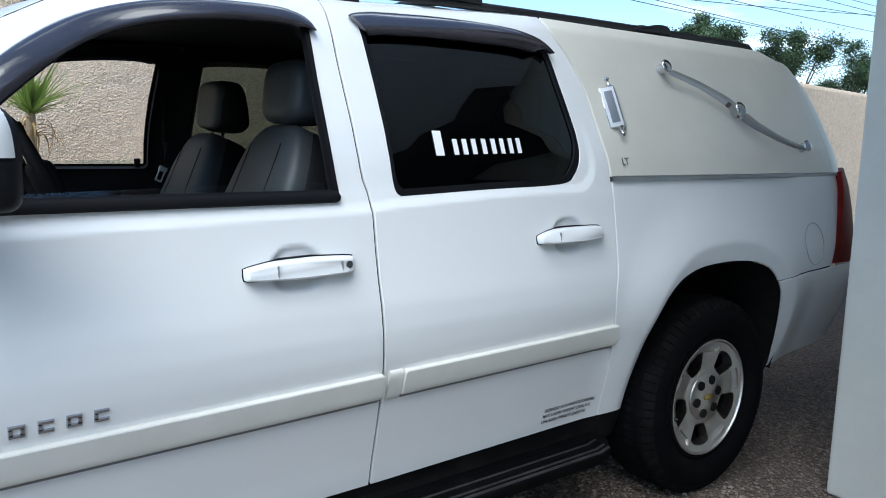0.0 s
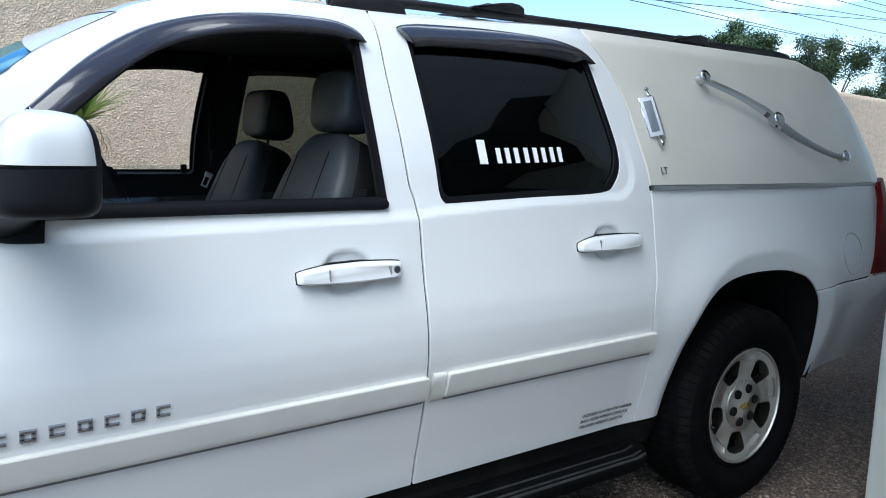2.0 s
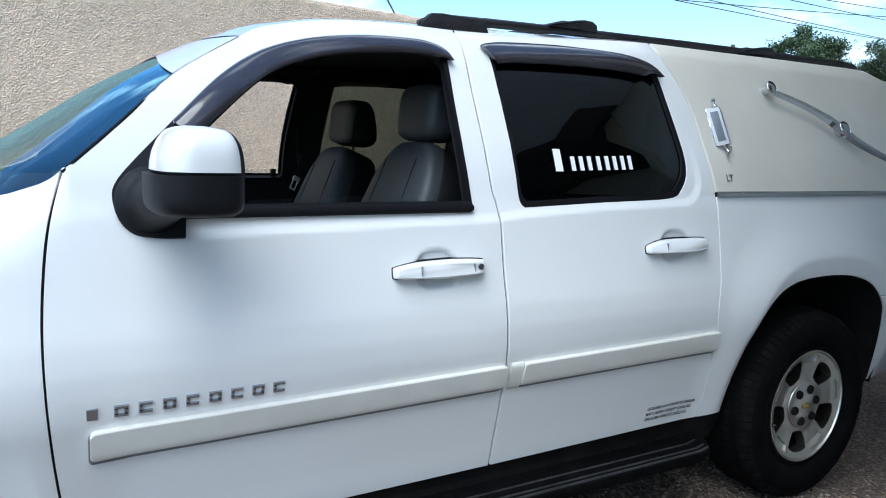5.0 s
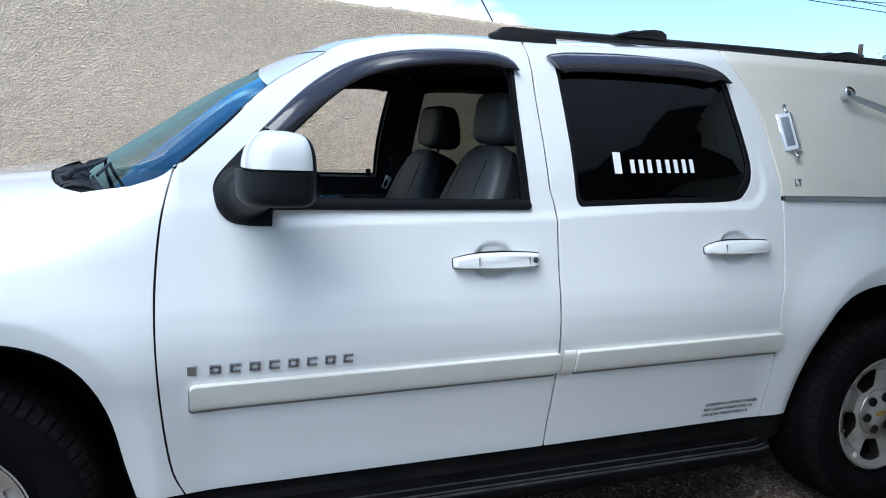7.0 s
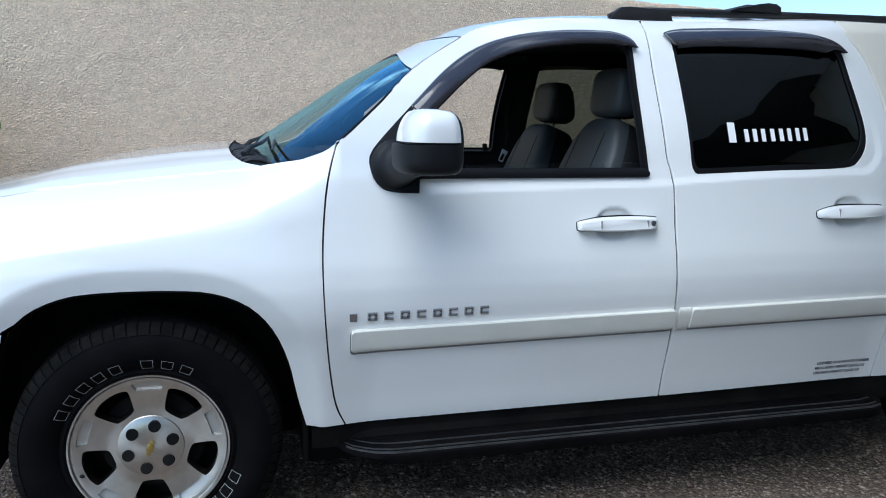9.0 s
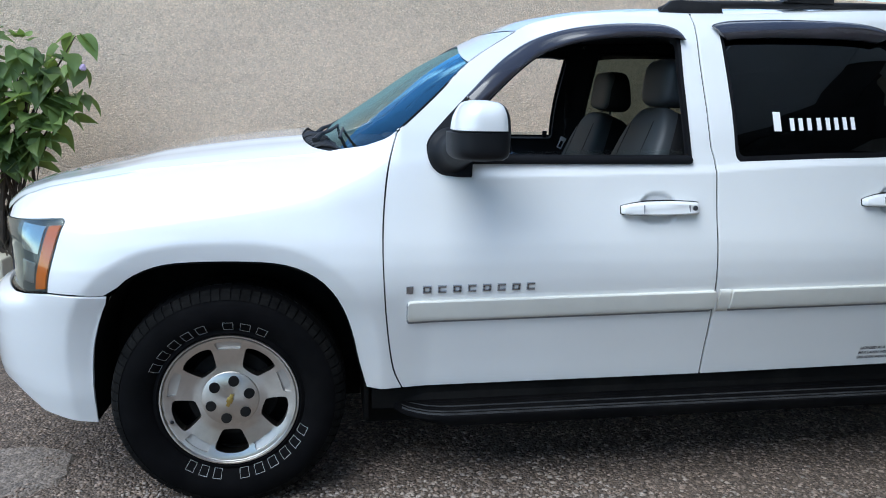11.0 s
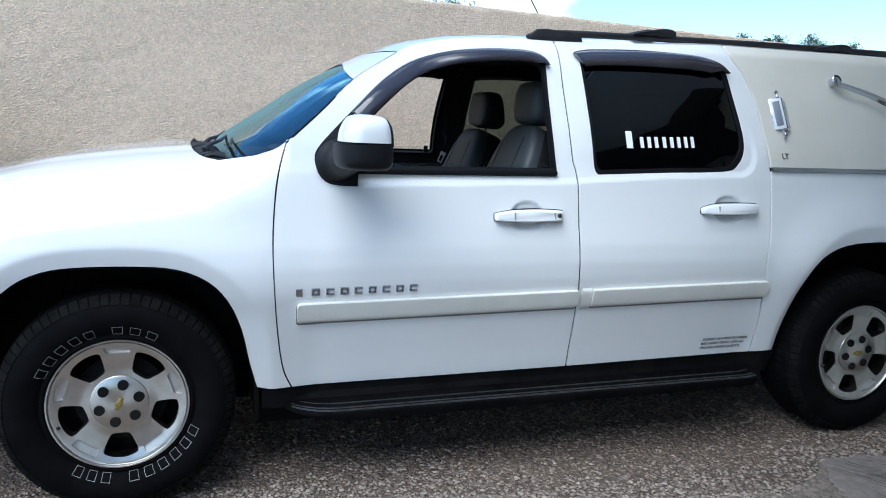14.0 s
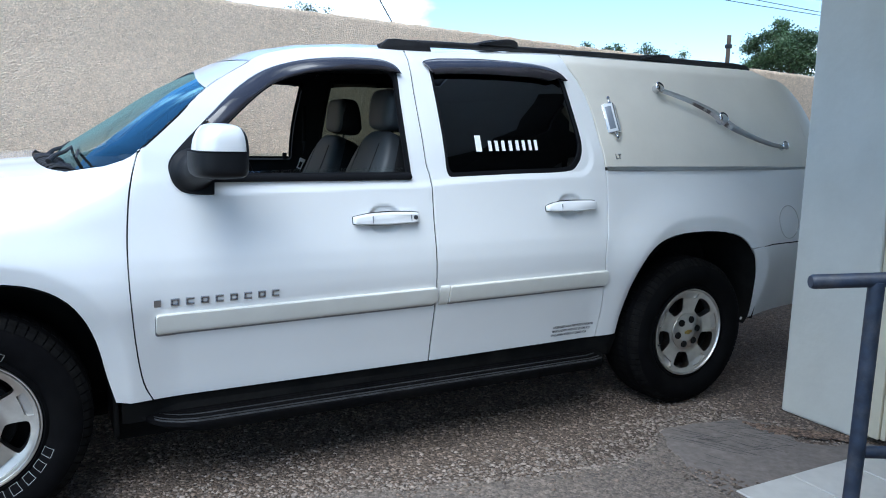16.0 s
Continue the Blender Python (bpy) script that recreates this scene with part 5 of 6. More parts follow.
for s in (1, -1):
    yy = .462 if s == 1 else 2 * YC - .462
    bm = bmesh.new()
    xs = [1.66, 1.70, 1.80, 1.95, 2.4, 2.9, 3.4, 3.8, 3.95, 4.05, 4.09]
    tube(bm, [(x, yy, z) for x, z in zip(xs, (1.818, 1.830, 1.840, 1.846, 1.856, 1.864, 1.868, 1.869, 1.869, 1.866, 1.856))], [.008, .014, .017, .016, .015, .015, .015, .016, .017, .015, .007], 10)
    rr = part("roof_rail", bm, BLACK, car, "black roof rail")
    for a, b, rise in ((1.66, 1.93, .010), (2.49, 2.62, -.004), (3.29, 3.41, -.014), (3.93, 4.07, -.022)):
        bm = bmesh.new()
        top = 1.846 + .011 * (a - 1.7)
        prism(bm, [(a, 1.805 + .012 * (a - 1.7)), (a + .012, top - .022), (a + .045, top + rise * .6), (a + .085, top + rise), (b - .06, top + rise * .5), (b - .015, top - .002), (b, 1.805 + .012 * (a - 1.7))], yy - .017, yy + .018, .004)
        part("rail_foot", bm, BLACK, rr)
for x, dz in ((2.33, 0.006), (3.36, .004)):
    bm = bmesh.new()
    box(bm, (x - .05, .49, 1.872 + dz), (x + .05, 2 * YC - .49, 1.892 + dz), .009)
    cb = part("roof_cross_bar", bm, BLACK, car, "black cross bar")
    for yy in (.462, 2 * YC - .462):
        bm = bmesh.new()
        prism(bm, [(x + a, z + dz) for a, z in ((-.15, 1.856), (-.14, 1.864), (-.07, 1.878), (-.02, 1.888), (.02, 1.893), (.055, 1.891), (.076, 1.880), (.08, 1.856))], yy - .024, yy + .04, .007)
        part("bar_clamp", bm, BLACK, cb)

# wheels
wheel_label = "five-spoke alloy wheel on a black outlined-letter tyre"


def wheel(lettered):
    w = new("wheel")
    w.parent = car
    tagged(w, wheel_label)
    R = .402
    prof = [(.235, .13), (.236, .012), (.246, .004), (.258, .010), (.270, -.004), (.300, -.016), (.335, -.018), (.362, -.008), (.382, .008), (.394, .026), (R, .060), (R + .002, .13), (R, .205), (.392, .238), (.36, .262), (.30, .270), (.24, .255), (.235, .13)]
    ty = lathe("tyre", prof, TYRE, w, 96)
    # shoulder blocks of the tread
    bm = bmesh.new()
    for k in range(72):
        a = 2 * math.pi * k / 72
        m = Matrix.Rotation(-a, 4, "Y")
        hw = .0128 if k % 2 else .0145
        q = [bm.verts.new(m @ Vector(c)) for c in ((.366, -.0085, -hw), (.385, .0045, -hw), (.3975, .024, -hw), (.3975, .055, -hw), (.360, .055, -hw), (.366, -.0085, hw), (.385, .0045, hw), (.3975, .024, hw), (.3975, .055, hw), (.360, .055, hw))]
        for f in ((0, 1, 6, 5), (1, 2, 7, 6), (2, 3, 8, 7), (4, 0, 5, 9)):
            bm.faces.new([q[i] for i in f])
        bm.faces.new(q[:5][::-1])
        bm.faces.new(q[5:])
        for q in range(3):
            box(bm, (.398, .070 + q * .045, -.013 + .003 * q), (.4042, .106 + q * .045, .009 + .003 * q), 0, m)
    bmesh.ops.recalc_face_normals(bm, faces=bm.faces)
    part("tread", bm, TREAD, ty, smooth=False)
    # lettering ring as plain white outline boxes
    def glyphs(a0, a1, count):
        for k in range(count):
            a = a0 + (a1 - a0) * (k + .5) / count
            half = abs(a1 - a0) / count * .30
            bm = bmesh.new()
            r0, r1, t = .257, .288, .0014
            def at(r, ang):
                return (r * math.cos(ang), float(np.interp(r, [.258, .270, .300, .335, .362], [.010, -.004, -.016, -.018, -.008])) - .0014, r * math.sin(ang))
            def quad(ra, rb, aa, ab):
                cuts = [ra] + [q for q in (.270, .300) if ra < q < rb] + [rb]
                for ca, cb in zip(cuts, cuts[1:]):
                    bm.faces.new([bm.verts.new(at(*q)) for q in ((ca, aa), (cb, aa), (cb, ab), (ca, ab))])
            da = t / .285
            quad(r0, r0 + t, a - half, a + half)
            quad(r1 - t, r1, a - half, a + half)
            quad(r0, r1, a - half, a - half + da)
            quad(r0, r1, a + half - da, a + half)
            bmesh.ops.recalc_face_normals(bm, faces=bm.faces)
            part("letter_block", bm, TYREW, ty, smooth=False)
    if lettered:
        glyphs(radians(157), radians(102.5), 5)
        glyphs(radians(95), radians(59), 3)
        glyphs(radians(-19.4), radians(-86.6), 6)
        glyphs(radians(-95.5), radians(-125.5), 3)
    # rim
    rim = lathe("rim", [(.232, .20), (.226, .06), (.229, .012), (.236, .002), (.241, .002), (.242, .010), (.240, .20)], ALLOY, w, 72)
    lathe("rim_barrel", [(.220, .055), (.219, .04), (.222, .016), (.231, .006)], ALLOYD, rim, 60)
    # near-black colour, not depth, darkens the wheel behind its windows
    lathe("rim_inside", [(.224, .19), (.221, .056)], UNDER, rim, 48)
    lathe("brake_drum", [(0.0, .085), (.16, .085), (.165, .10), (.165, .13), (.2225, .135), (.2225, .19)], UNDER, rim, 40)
    # spokes: a disc face with five windows
    bm = bmesh.new()
    def depth(r, a):
        return float(np.interp(r, [.06, .09, .13, .19, .226], [.022, .026, .030, .022, .008]))
    def polar(r, d):
        return (r * math.cos(radians(d)), r * math.sin(radians(d)))
    holes = []
    for k in range(5):
        m0 = 54 + 72 * k
        shape = [(.120, -10), (.117, 0), (.120, 10), (.128, 15), (.160, 17.5), (.190, 18), (.200, 15.5), (.205, 8), (.206, 0), (.205, -8), (.200, -15.5), (.190, -18), (.160, -17.5), (.128, -15)]
        q = [polar(r, m0 + d) for r, d in shape]
        holes.append(smooth_line(q + q[:1], 3)[:-1])
    pockets = []
    for k in range(5):
        m0 = 90 + 72 * k
        q = [polar(r, m0 + d) for r, d in ((.187, -10.5), (.185, 0), (.187, 10.5), (.192, 12), (.210, 12.6), (.216, 11), (.2175, 0), (.216, -11), (.210, -12.6), (.192, -12))]
        pockets.append(smooth_line(q + q[:1], 3)[:-1])
    holes += pockets
    holes.append([polar(.095, a) for a in range(0, 360, 6)])
    v2, f2 = mesh_region([polar(.2335, a) for a in range(0, 360, 4)], holes, .012)
    vv = [bm.verts.new((a, depth(math.hypot(a, b), 0), b)) for a, b in v2]
    for t in f2:
        bm.faces.new([vv[int(i)] for i in t])
    for v in [v for v in bm.verts if not v.link_faces]:
        bm.verts.remove(v)
    bmesh.ops.recalc_face_normals(bm, faces=bm.faces)
    edges = [e for e in bm.edges if e.is_boundary]
    r = bmesh.ops.extrude_edge_only(bm, edges=edges)
    for v in [q for q in r["geom"] if isinstance(q, bmesh.types.BMVert)]:
        v.co.y += .045
    bmesh.ops.recalc_face_normals(bm, faces=bm.faces)
    part("spokes", bm, ALLOY, rim, angle=45)
    # shallow cast pockets in the spokes' outer ends
    for q in pockets:
        bm = bmesh.new()
        bm.faces.new([bm.verts.new((a, depth(math.hypot(a, b), 0) + .009, b)) for a, b in q])
        part("spoke_pocket", bm, ALLOYD, rim, smooth=False)
    cap = lathe("hub_cap", [(0.0, .010), (.045, .011), (.085, .016), (.099, .022), (.101, .026), (.101, .05)], ALLOY, rim, 48)
    # near-black discs paint the darkness of six deep lug holes
    for k in range(6):
        a = radians(30 + 60 * k + 48)
        bm = bmesh.new()
        bmesh.ops.create_cone(bm, segments=20, radius1=.0195, radius2=.0180, depth=.010, cap_ends=True, matrix=pose(.070 * math.cos(a), .0125, .070 * math.sin(a), 90, 0, 0))
        part("lug_hole_dark", bm, UNDER, rim)
    bm = bmesh.new()
    em = pose(0, .003, 0, 0, 0, 0) @ Matrix.Rotation(radians(-68 if lettered else -12), 4, "Y")
    box(bm, (-.024, .001, -.0065), (.024, .008, .0065), .001, em)
    box(bm, (-.0085, .000, -.011), (.0085, .008, .011), .001, em)
    part("emblem", bm, GOLD, rim, "gold cross-shaped emblem")
    bm = bmesh.new()
    tube(bm, [(-.205, .012, -.075), (-.198, .002, -.072)], .006, 8)
    part("valve", bm, BLACK, rim)
    rim.scale = (.982, 1, .982)
    return w


WHEEL_Y = .045
wheel_label = "five-spoke alloy wheel on a plain black tyre"
w1 = wheel(False)
w1.matrix_basis = pose(3.313, WHEEL_Y - .006, .402, 0, 6, 0)
wheel_label = "five-spoke alloy wheel on a black outlined-letter tyre"
w0 = wheel(True)
w0.matrix_basis = pose(0, WHEEL_Y, .402)
for m in (pose(0, 2 * YC - WHEEL_Y, .402, 0, 0, 180), pose(3.302, 2 * YC - WHEEL_Y, .402, 0, 0, 180)):
    c = copy_thing(w1, m)
    c.parent = car
    c.matrix_basis = m

# seats
def blob(bm, c, size, e=0.55, m=None, nu=28, nv=18, shape=None):
    """A cushion: a rounded box."""
    ring = []
    for j in range(nv + 1):
        b = -math.pi / 2 + math.pi * j / nv
        row = []
        for i in range(nu):
            a = 2 * math.pi * i / nu
            f = lambda t: math.copysign(abs(t) ** e, t)
            p = Vector((f(math.cos(b)) * f(math.cos(a)) * size[0] / 2, f(math.cos(b)) * f(math.sin(a)) * size[1] / 2, f(math.sin(b)) * size[2] / 2))
            if shape:
                p = shape(p)
            p = p + Vector(c)
            row.append(bm.verts.new(m @ p if m else p))
        ring.append(row)
    for a, b in zip(ring, ring[1:]):
        for i in range(nu):
            bm.faces.new((a[i], a[(i + 1) % nu], b[(i + 1) % nu], b[i]))
    bmesh.ops.remove_doubles(bm, verts=bm.verts, dist=1e-5)
    bmesh.ops.recalc_face_normals(bm, faces=bm.faces)


def seat(y, label):
    s = new("seat")
    s.parent = car
    tagged(s, label)
    s.matrix_basis = pose(1.545 if y < 1 else 1.58, y, .885 if y < 1 else .855)
    lean = Matrix.Rotation(radians(22.5), 4, "Y")
    hx, hz = (.165, .668) if y < 1 else (.185, .680)
    bm = bmesh.new()
    blob(bm, (-.22, 0, .06), (.54, .50, .20), .5)
    part("seat_cushion", bm, GREYL, s)
    bm = bmesh.new()
    blob(bm, (0, 0, .27), (.16, .50, .62), .42, Matrix.Translation((.02, 0, .0)) @ lean, shape=lambda p: Vector((p.x, p.y * (1 - .36 * max(0, p.z / .31) ** 1.5), p.z)))
    part("backrest", bm, GREYL, s, "pale grey leather backrest with stitched panels")
    for dy in (-.125, .125):
        bm = bmesh.new()
        mm = Matrix.Translation((.02, 0, .0)) @ lean
        tube(bm, [mm @ Vector((-.0795, dy * (1 - .15 * max(0, k / 10 - .3)), .27 + (k / 10 - .5) * .46)) for k in range(11)], .0014, 6)
        part("seam", bm, GREYD, s)
    bm = bmesh.new()
    blob(bm, (.02, 0, .27), (.15, .515, .60), .42, Matrix.Translation((.045, 0, .0)) @ lean, shape=lambda p: Vector((p.x, p.y * (1 - .36 * max(0, p.z / .31) ** 1.5), p.z)))
    part("backrest_shell", bm, GREYD, s)
    bm = bmesh.new()
    blob(bm, (hx - (.03 if y > 1 else 0), 0, hz), (.06, .25, .19) if y > 1 else (.13, .27, .20), .5, Matrix.Rotation(radians(6), 4, "Y"))
    part("headrest", bm, GREYL, s, "rounded grey leather headrest")
    bm = bmesh.new()
    blob(bm, (hx + .025, 0, hz), (.150, .285, .206) if y > 1 else (.115, .265, .195), .5, Matrix.Rotation(radians(6), 4, "Y"), shape=lambda p: Vector((p.x * (1 - .55 * max(0, (p.z + .06) / .16)) if p.x > 0 else p.x, p.y * (1 - .14 * max(0, p.z / .1)), p.z)))
    part("headrest_back", bm, GREYD, s)
    for dy in (-.06, .06):
        bm = bmesh.new()
        tube(bm, [(hx + .045, dy, .46), (hx + .075, dy, hz - .05)], .006, 8)
        part("headrest_post", bm, GREYD, s)
    return s


seat(.60, "pale grey leather driver's seat")
seat(1.42, "pale grey leather passenger seat")
bm = bmesh.new()
m = pose(1.685, 1.74, 1.225, 0, 24, 0) @ Matrix.Scale(.8, 4)
for lo, hi in (((-.019, -.003, -.04), (-.011, .003, .030)), ((.011, -.003, -.04), (.019, .003, .030)), ((-.019, -.003, -.046), (.019, .003, -.036)), ((-.022, -.006, .012), (.022, .006, .040))):
    box(bm, lo, hi, .002, m)
part("belt_buckle", bm, SATIN, car, "bright metal seat-belt tongue")
bm = bmesh.new()
tube(bm, [(1.73, 1.80, 1.62), (1.715, 1.77, 1.36), (1.70, 1.742, 1.265)], .014, 6, squash=.3)
part("seat_belt", bm, GREYD, car)

bm = bmesh.new()
box(bm, (1.615, 2 * YC - .17, 1.245), (1.640, 2 * YC - .15, 1.285), .004)
part("door_lock_knob", bm, GASKET, other["front_door"])

# ---- ground details ----
def slab(name, outline, z, material, label, category="pavement"):
    """A thin worn slab with an uneven rim that slopes into the gravel."""
    out = []
    for (a, b), (c, d) in zip(outline, outline[1:] + outline[:1]):
        k = max(1, int(math.hypot(c - a, d - b) / 0.05))
        out += [(a + (c - a) * i / k, b + (d - b) * i / k) for i in range(k)]
    r = random.Random(7)
    pts = [(x + 0.035 * noise.noise((x * 6, y * 6, 1)) + r.uniform(-.008, .008), y + 0.05 * noise.noise((x * 5, y * 5, 9)) + r.uniform(-.008, .008)) for x, y in out]
    bm = bmesh.new()
    top = [bm.verts.new((x, y, z)) for x, y in pts]
    cx, cy = np.mean(np.array(pts), 0)
    low = [bm.verts.new((x + 0.012 * (1 if x > cx else -1), y + 0.012 * (1 if y > cy else -1), 0.0)) for x, y in pts]
    f = bm.faces.new(top)
    for i in range(len(pts)):
        bm.faces.new((low[i], low[(i + 1) % len(pts)], top[(i + 1) % len(pts)], top[i]))
    bmesh.ops.triangulate(bm, faces=[f])
    bmesh.ops.recalc_face_normals(bm, faces=bm.faces)
    return tagged(part(name, bm, material, smooth=False), label, category, kind="structure"), pts


EDGE = [(-1.6, -.02), (-.6, .0), (.3, -.02), (.9, -.08), (1.26, -.15), (1.65, -.27), (2.2, -.38), (2.47, -.43), (2.70, -.36), (2.80, -.27), (2.92, -.20), (3.12, -.22), (3.34, -.25), (3.46, -.33), (3.50, -.45), (3.44, -.56), (3.40, -.66), (3.55, -.72), (3.73, -.76)]
_, cement_pts = slab("pavement", EDGE + [(3.73, -4.6), (-1.6, -4.6)], .010, CEMENT, "worn grey cement apron with scratched surface")
_, patch_pts = slab("pavement_patch", [(-2.2, .62), (-1.3, .60), (-.83, .60), (-.69, .50), (-.65, .36), (-.74, .27), (-.80, .15), (-1.2, .06), (-2.2, .05)], .010, CEMENT, "grey cement patch in the gravel")

# smoother trowelled strip by the house corner, scored while wet
_, trowel_pts = slab("pavement_repair", [(2.70, -.85), (2.69, -.66), (2.77, -.43), (2.86, -.24), (3.09, -.20), (3.34, -.26), (3.47, -.42), (3.41, -.58), (3.52, -.70), (3.72, -.74), (3.72, -.85)], .014, TROWEL, "smooth grey trowelled cement strip with scored marks")
bm = bmesh.new()
rr = random.Random(3)
for k in range(44):
    fam = k % 4
    x, y = 2.84 + rr.random() * .56, -.27 - rr.random() * .34
    a = radians((-62, -58, -16, -70)[fam] + rr.uniform(-7, 7))
    L = (rr.uniform(.14, .26), rr.uniform(.14, .30), rr.uniform(.10, .24), rr.uniform(.06, .14))[fam]
    bend = rr.uniform(-.012, .012)
    pts = []
    for i in range(6):
        u = i / 5 - .5
        w = .0023 * (1 - abs(2 * u) ** 3) + .0003
        px, py = x + math.cos(a) * L * u - math.sin(a) * bend * (1 - 4 * u * u), y + math.sin(a) * L * u + math.cos(a) * bend * (1 - 4 * u * u)
        pts.append((bm.verts.new((px - math.sin(a) * w, py + math.cos(a) * w, .0148)), bm.verts.new((px + math.sin(a) * w, py - math.cos(a) * w, .0148))))
    for p, q in zip(pts, pts[1:]):
        bm.faces.new((p[0], q[0], q[1], p[1]))
SCORE = mat("scored_cement", (0.085, 0.076, 0.070), 0.95, vary=0.3, scale=40)
tagged(part("pavement_scores", bm, SCORE, smooth=False), "dark trowel scratches in the cement", "pavement", kind="structure")

# pale tiled porch floor
bm = bmesh.new()
box(bm, (2.68, -4.6, 0), (3.728, -.85, .028))
box(bm, (3.728, -4.6, 0), (4.748, -.85, .028))
tagged(part("porch_floor", bm, CEMENT, smooth=False), "porch floor bed under pale tiles", "floor", kind="structure")
porch = bpy.data.objects["porch_floor"]
bm = bmesh.new()
box(bm, (-.162, -.162, 0), (.162, .162, .009), .003, seg=1)
tile_ob = part("tile", bm, TILE, porch, smooth=False)
tile_me = tile_ob.data
first = True
for i in range(3):
    for j in range(8):
        t = tile_ob if first else new("tile", tile_me)
        first = False
        t.parent = porch
        t.location = (2.68 + .175 + .330 * i, -.85 - .165 - .330 * j, .026 + .0006 * ((i * 3 + j) % 3))

# stones of the drive, thinning out over the cement's worn edge
r = np.random.default_rng(11)
n = 78000
c = np.stack([r.uniform(-2.1, 5.6, n), r.uniform(-.85, 1.3, n), np.zeros(n)], -1)
on_slab = inside(c[:, 0], c[:, 1], cement_pts) | inside(c[:, 0], c[:, 1], patch_pts)
e = np.array(EDGE)
over = np.interp(c[:, 0], e[:, 0], e[:, 1]) - c[:, 1]
patchy = value_noise(c[:, 0] + 20, c[:, 1] + 20, .11, 9)
on_patch = inside(c[:, 0], c[:, 1], patch_pts)
keep = ~on_slab | (on_patch & (patchy > .62) & (r.random(n) < .5)) | ((over > 0) & (r.random(n) < .55 * np.exp(-over / .07) * (.3 + 1.4 * patchy)) & ~inside(c[:, 0], c[:, 1], trowel_pts))
keep &= ~((c[:, 0] > 3.72) & (c[:, 1] < -.25)) & ~((c[:, 0] > 2.68) & (c[:, 1] < -.84))
dens = value_noise(c[:, 0] + 20, c[:, 1] + 20, .30, 8)
keep &= r.random(n) < .30 + .85 * dens
on_slab, c = on_slab[keep], c[keep]
sz = r.gamma(7.0, .00115, len(c)).clip(.0035, .017)
c[:, 2] = np.where(on_slab, .0105, -sz * .04)
stones("gravel_stones", c, sz, 2, STONE, label="pale and brown gravel stones bedded in the drive", flat=.36)
# paler loose chips where wheels have pushed them against the cement
n = 3400
s = r.uniform(-.6, 3.62, n)
d = np.abs(r.normal(0, .16, n)) * (.4 + 1.2 * value_noise(s + 9, s * 0 + 3, .25, 12)) - .025
c = np.stack([s, np.interp(s, e[:, 0], e[:, 1]) + d, np.where(d < 0, .011, .002)], -1)
c = c[~inside(c[:, 0], c[:, 1], trowel_pts)]
stones("gravel_chips", c, r.gamma(8.0, .00115, len(c)).clip(.004, .017), 2, mat("pale_chips", (0.29, 0.238, 0.196), 0.88, vary=0.2, scale=80, island=True, spread=.4), label="pale loose gravel chips along the cement edge", flat=.36)
# dry brown leaf bits and chips in the corner by the house
n = 620
u, v = r.random(n), r.random(n)
c = np.stack([3.36 + .35 * u + .02 * v, -.30 - .36 * u - .18 * v * (1 - .4 * u), np.full(n, .014)], -1)
stones("leaf_litter", c, r.uniform(.006, .019, n), 2, mat("dry_litter", (0.17, 0.115, 0.082), 0.9, vary=0.35, scale=60, island=True, spread=.65), label="dry brown leaf litter and chips by the house corner", flat=.22, category="litter")
n = 90
c = np.stack([2.70 + r.normal(0, .045, n) + np.linspace(0, .05, n), np.linspace(-.60, -.84, n) + r.normal(0, .02, n), np.full(n, .018)], -1)
stones("loose_chips", c, r.uniform(.005, .014, n), 2, STONE, label="loose pale chips on the cement by the porch", flat=.4)
STONEW = mat("wall_pebbles", (0.79, 0.64, 0.49), 0.92, vary=0.10, scale=30, island=True, spread=0.13)
n = 90000
c = np.stack([r.uniform(-2.6, 7.0, n), np.zeros(n), r.uniform(.95, 2.42, n)], -1)
c = c[c[:, 2] < wall_top(c[:, 0]) + .004]
c[:, 1] = wall_face(c[:, 0], c[:, 2]) - .001
stones("wall_pebbles", c, r.uniform(.003, .0075, len(c)), 1, STONEW, flat=.45, label="tan pebbles cast on the wall face", category="pebbles")

# ---- handrail ----
rail = empty("handrail", "blue-grey painted steel pipe handrail on the porch", "handrail", at=(2.0, -1.72, 0))
inv_rail = Matrix.Translation((-2.0, 1.72, 0))


def pipe(name, pts, rad):
    bm = bmesh.new()
    tube(bm, pts, rad, 16)
    bmesh.ops.transform(bm, matrix=inv_rail, verts=bm.verts)
    return part(name, bm, RAILP, rail)


pipe("top_pipe", [(1.862, -1.682, 1.108), (1.868, -1.685, 1.108), (2.30, -1.92, 1.137), (2.75, -2.16, 1.164)], [.014, .0175, .0175, .0175])
pipe("post", [(1.996, -1.756, 1.112), (1.990, -1.758, .68), (1.975, -1.760, .02)], .0185)
pipe("lower_pipe", [(1.99, -1.756, .695), (2.75, -2.16, .70)], .015)
pipe("post", [(2.72, -2.145, 1.155), (2.72, -2.145, .02)], .0185)

# ---- planter, plants, trees ----
bm = bmesh.new()
box(bm, (-6.0, 2.28, 0), (-1.62, 2.42, .46), .012)
box(bm, (-1.74, 2.42, 0), (-1.62, 3.07, .46), .012)
planter = part("planter", bm, COPING, smooth=False)
tagged(planter, "low cream-painted planter wall before the boundary wall", "planter")
SOIL = mat("dark_soil", (0.05, 0.038, 0.028), 0.95, vary=0.3, scale=30, bump=0.01, bump_scale=40)
bm = bmesh.new()
box(bm, (-6.0, 2.42, 0), (-1.74, 3.06, .40))
part("soil", bm, SOIL, planter, smooth=False)

LEAF = mat("green_leaf", (0.155, 0.225, 0.068), 0.5, vary=0.30, scale=9, rand=True, spread=0.5)
LEAFY = mat("young_leaf", (0.20, 0.28, 0.06), 0.45, vary=0.2, scale=9, rand=True)
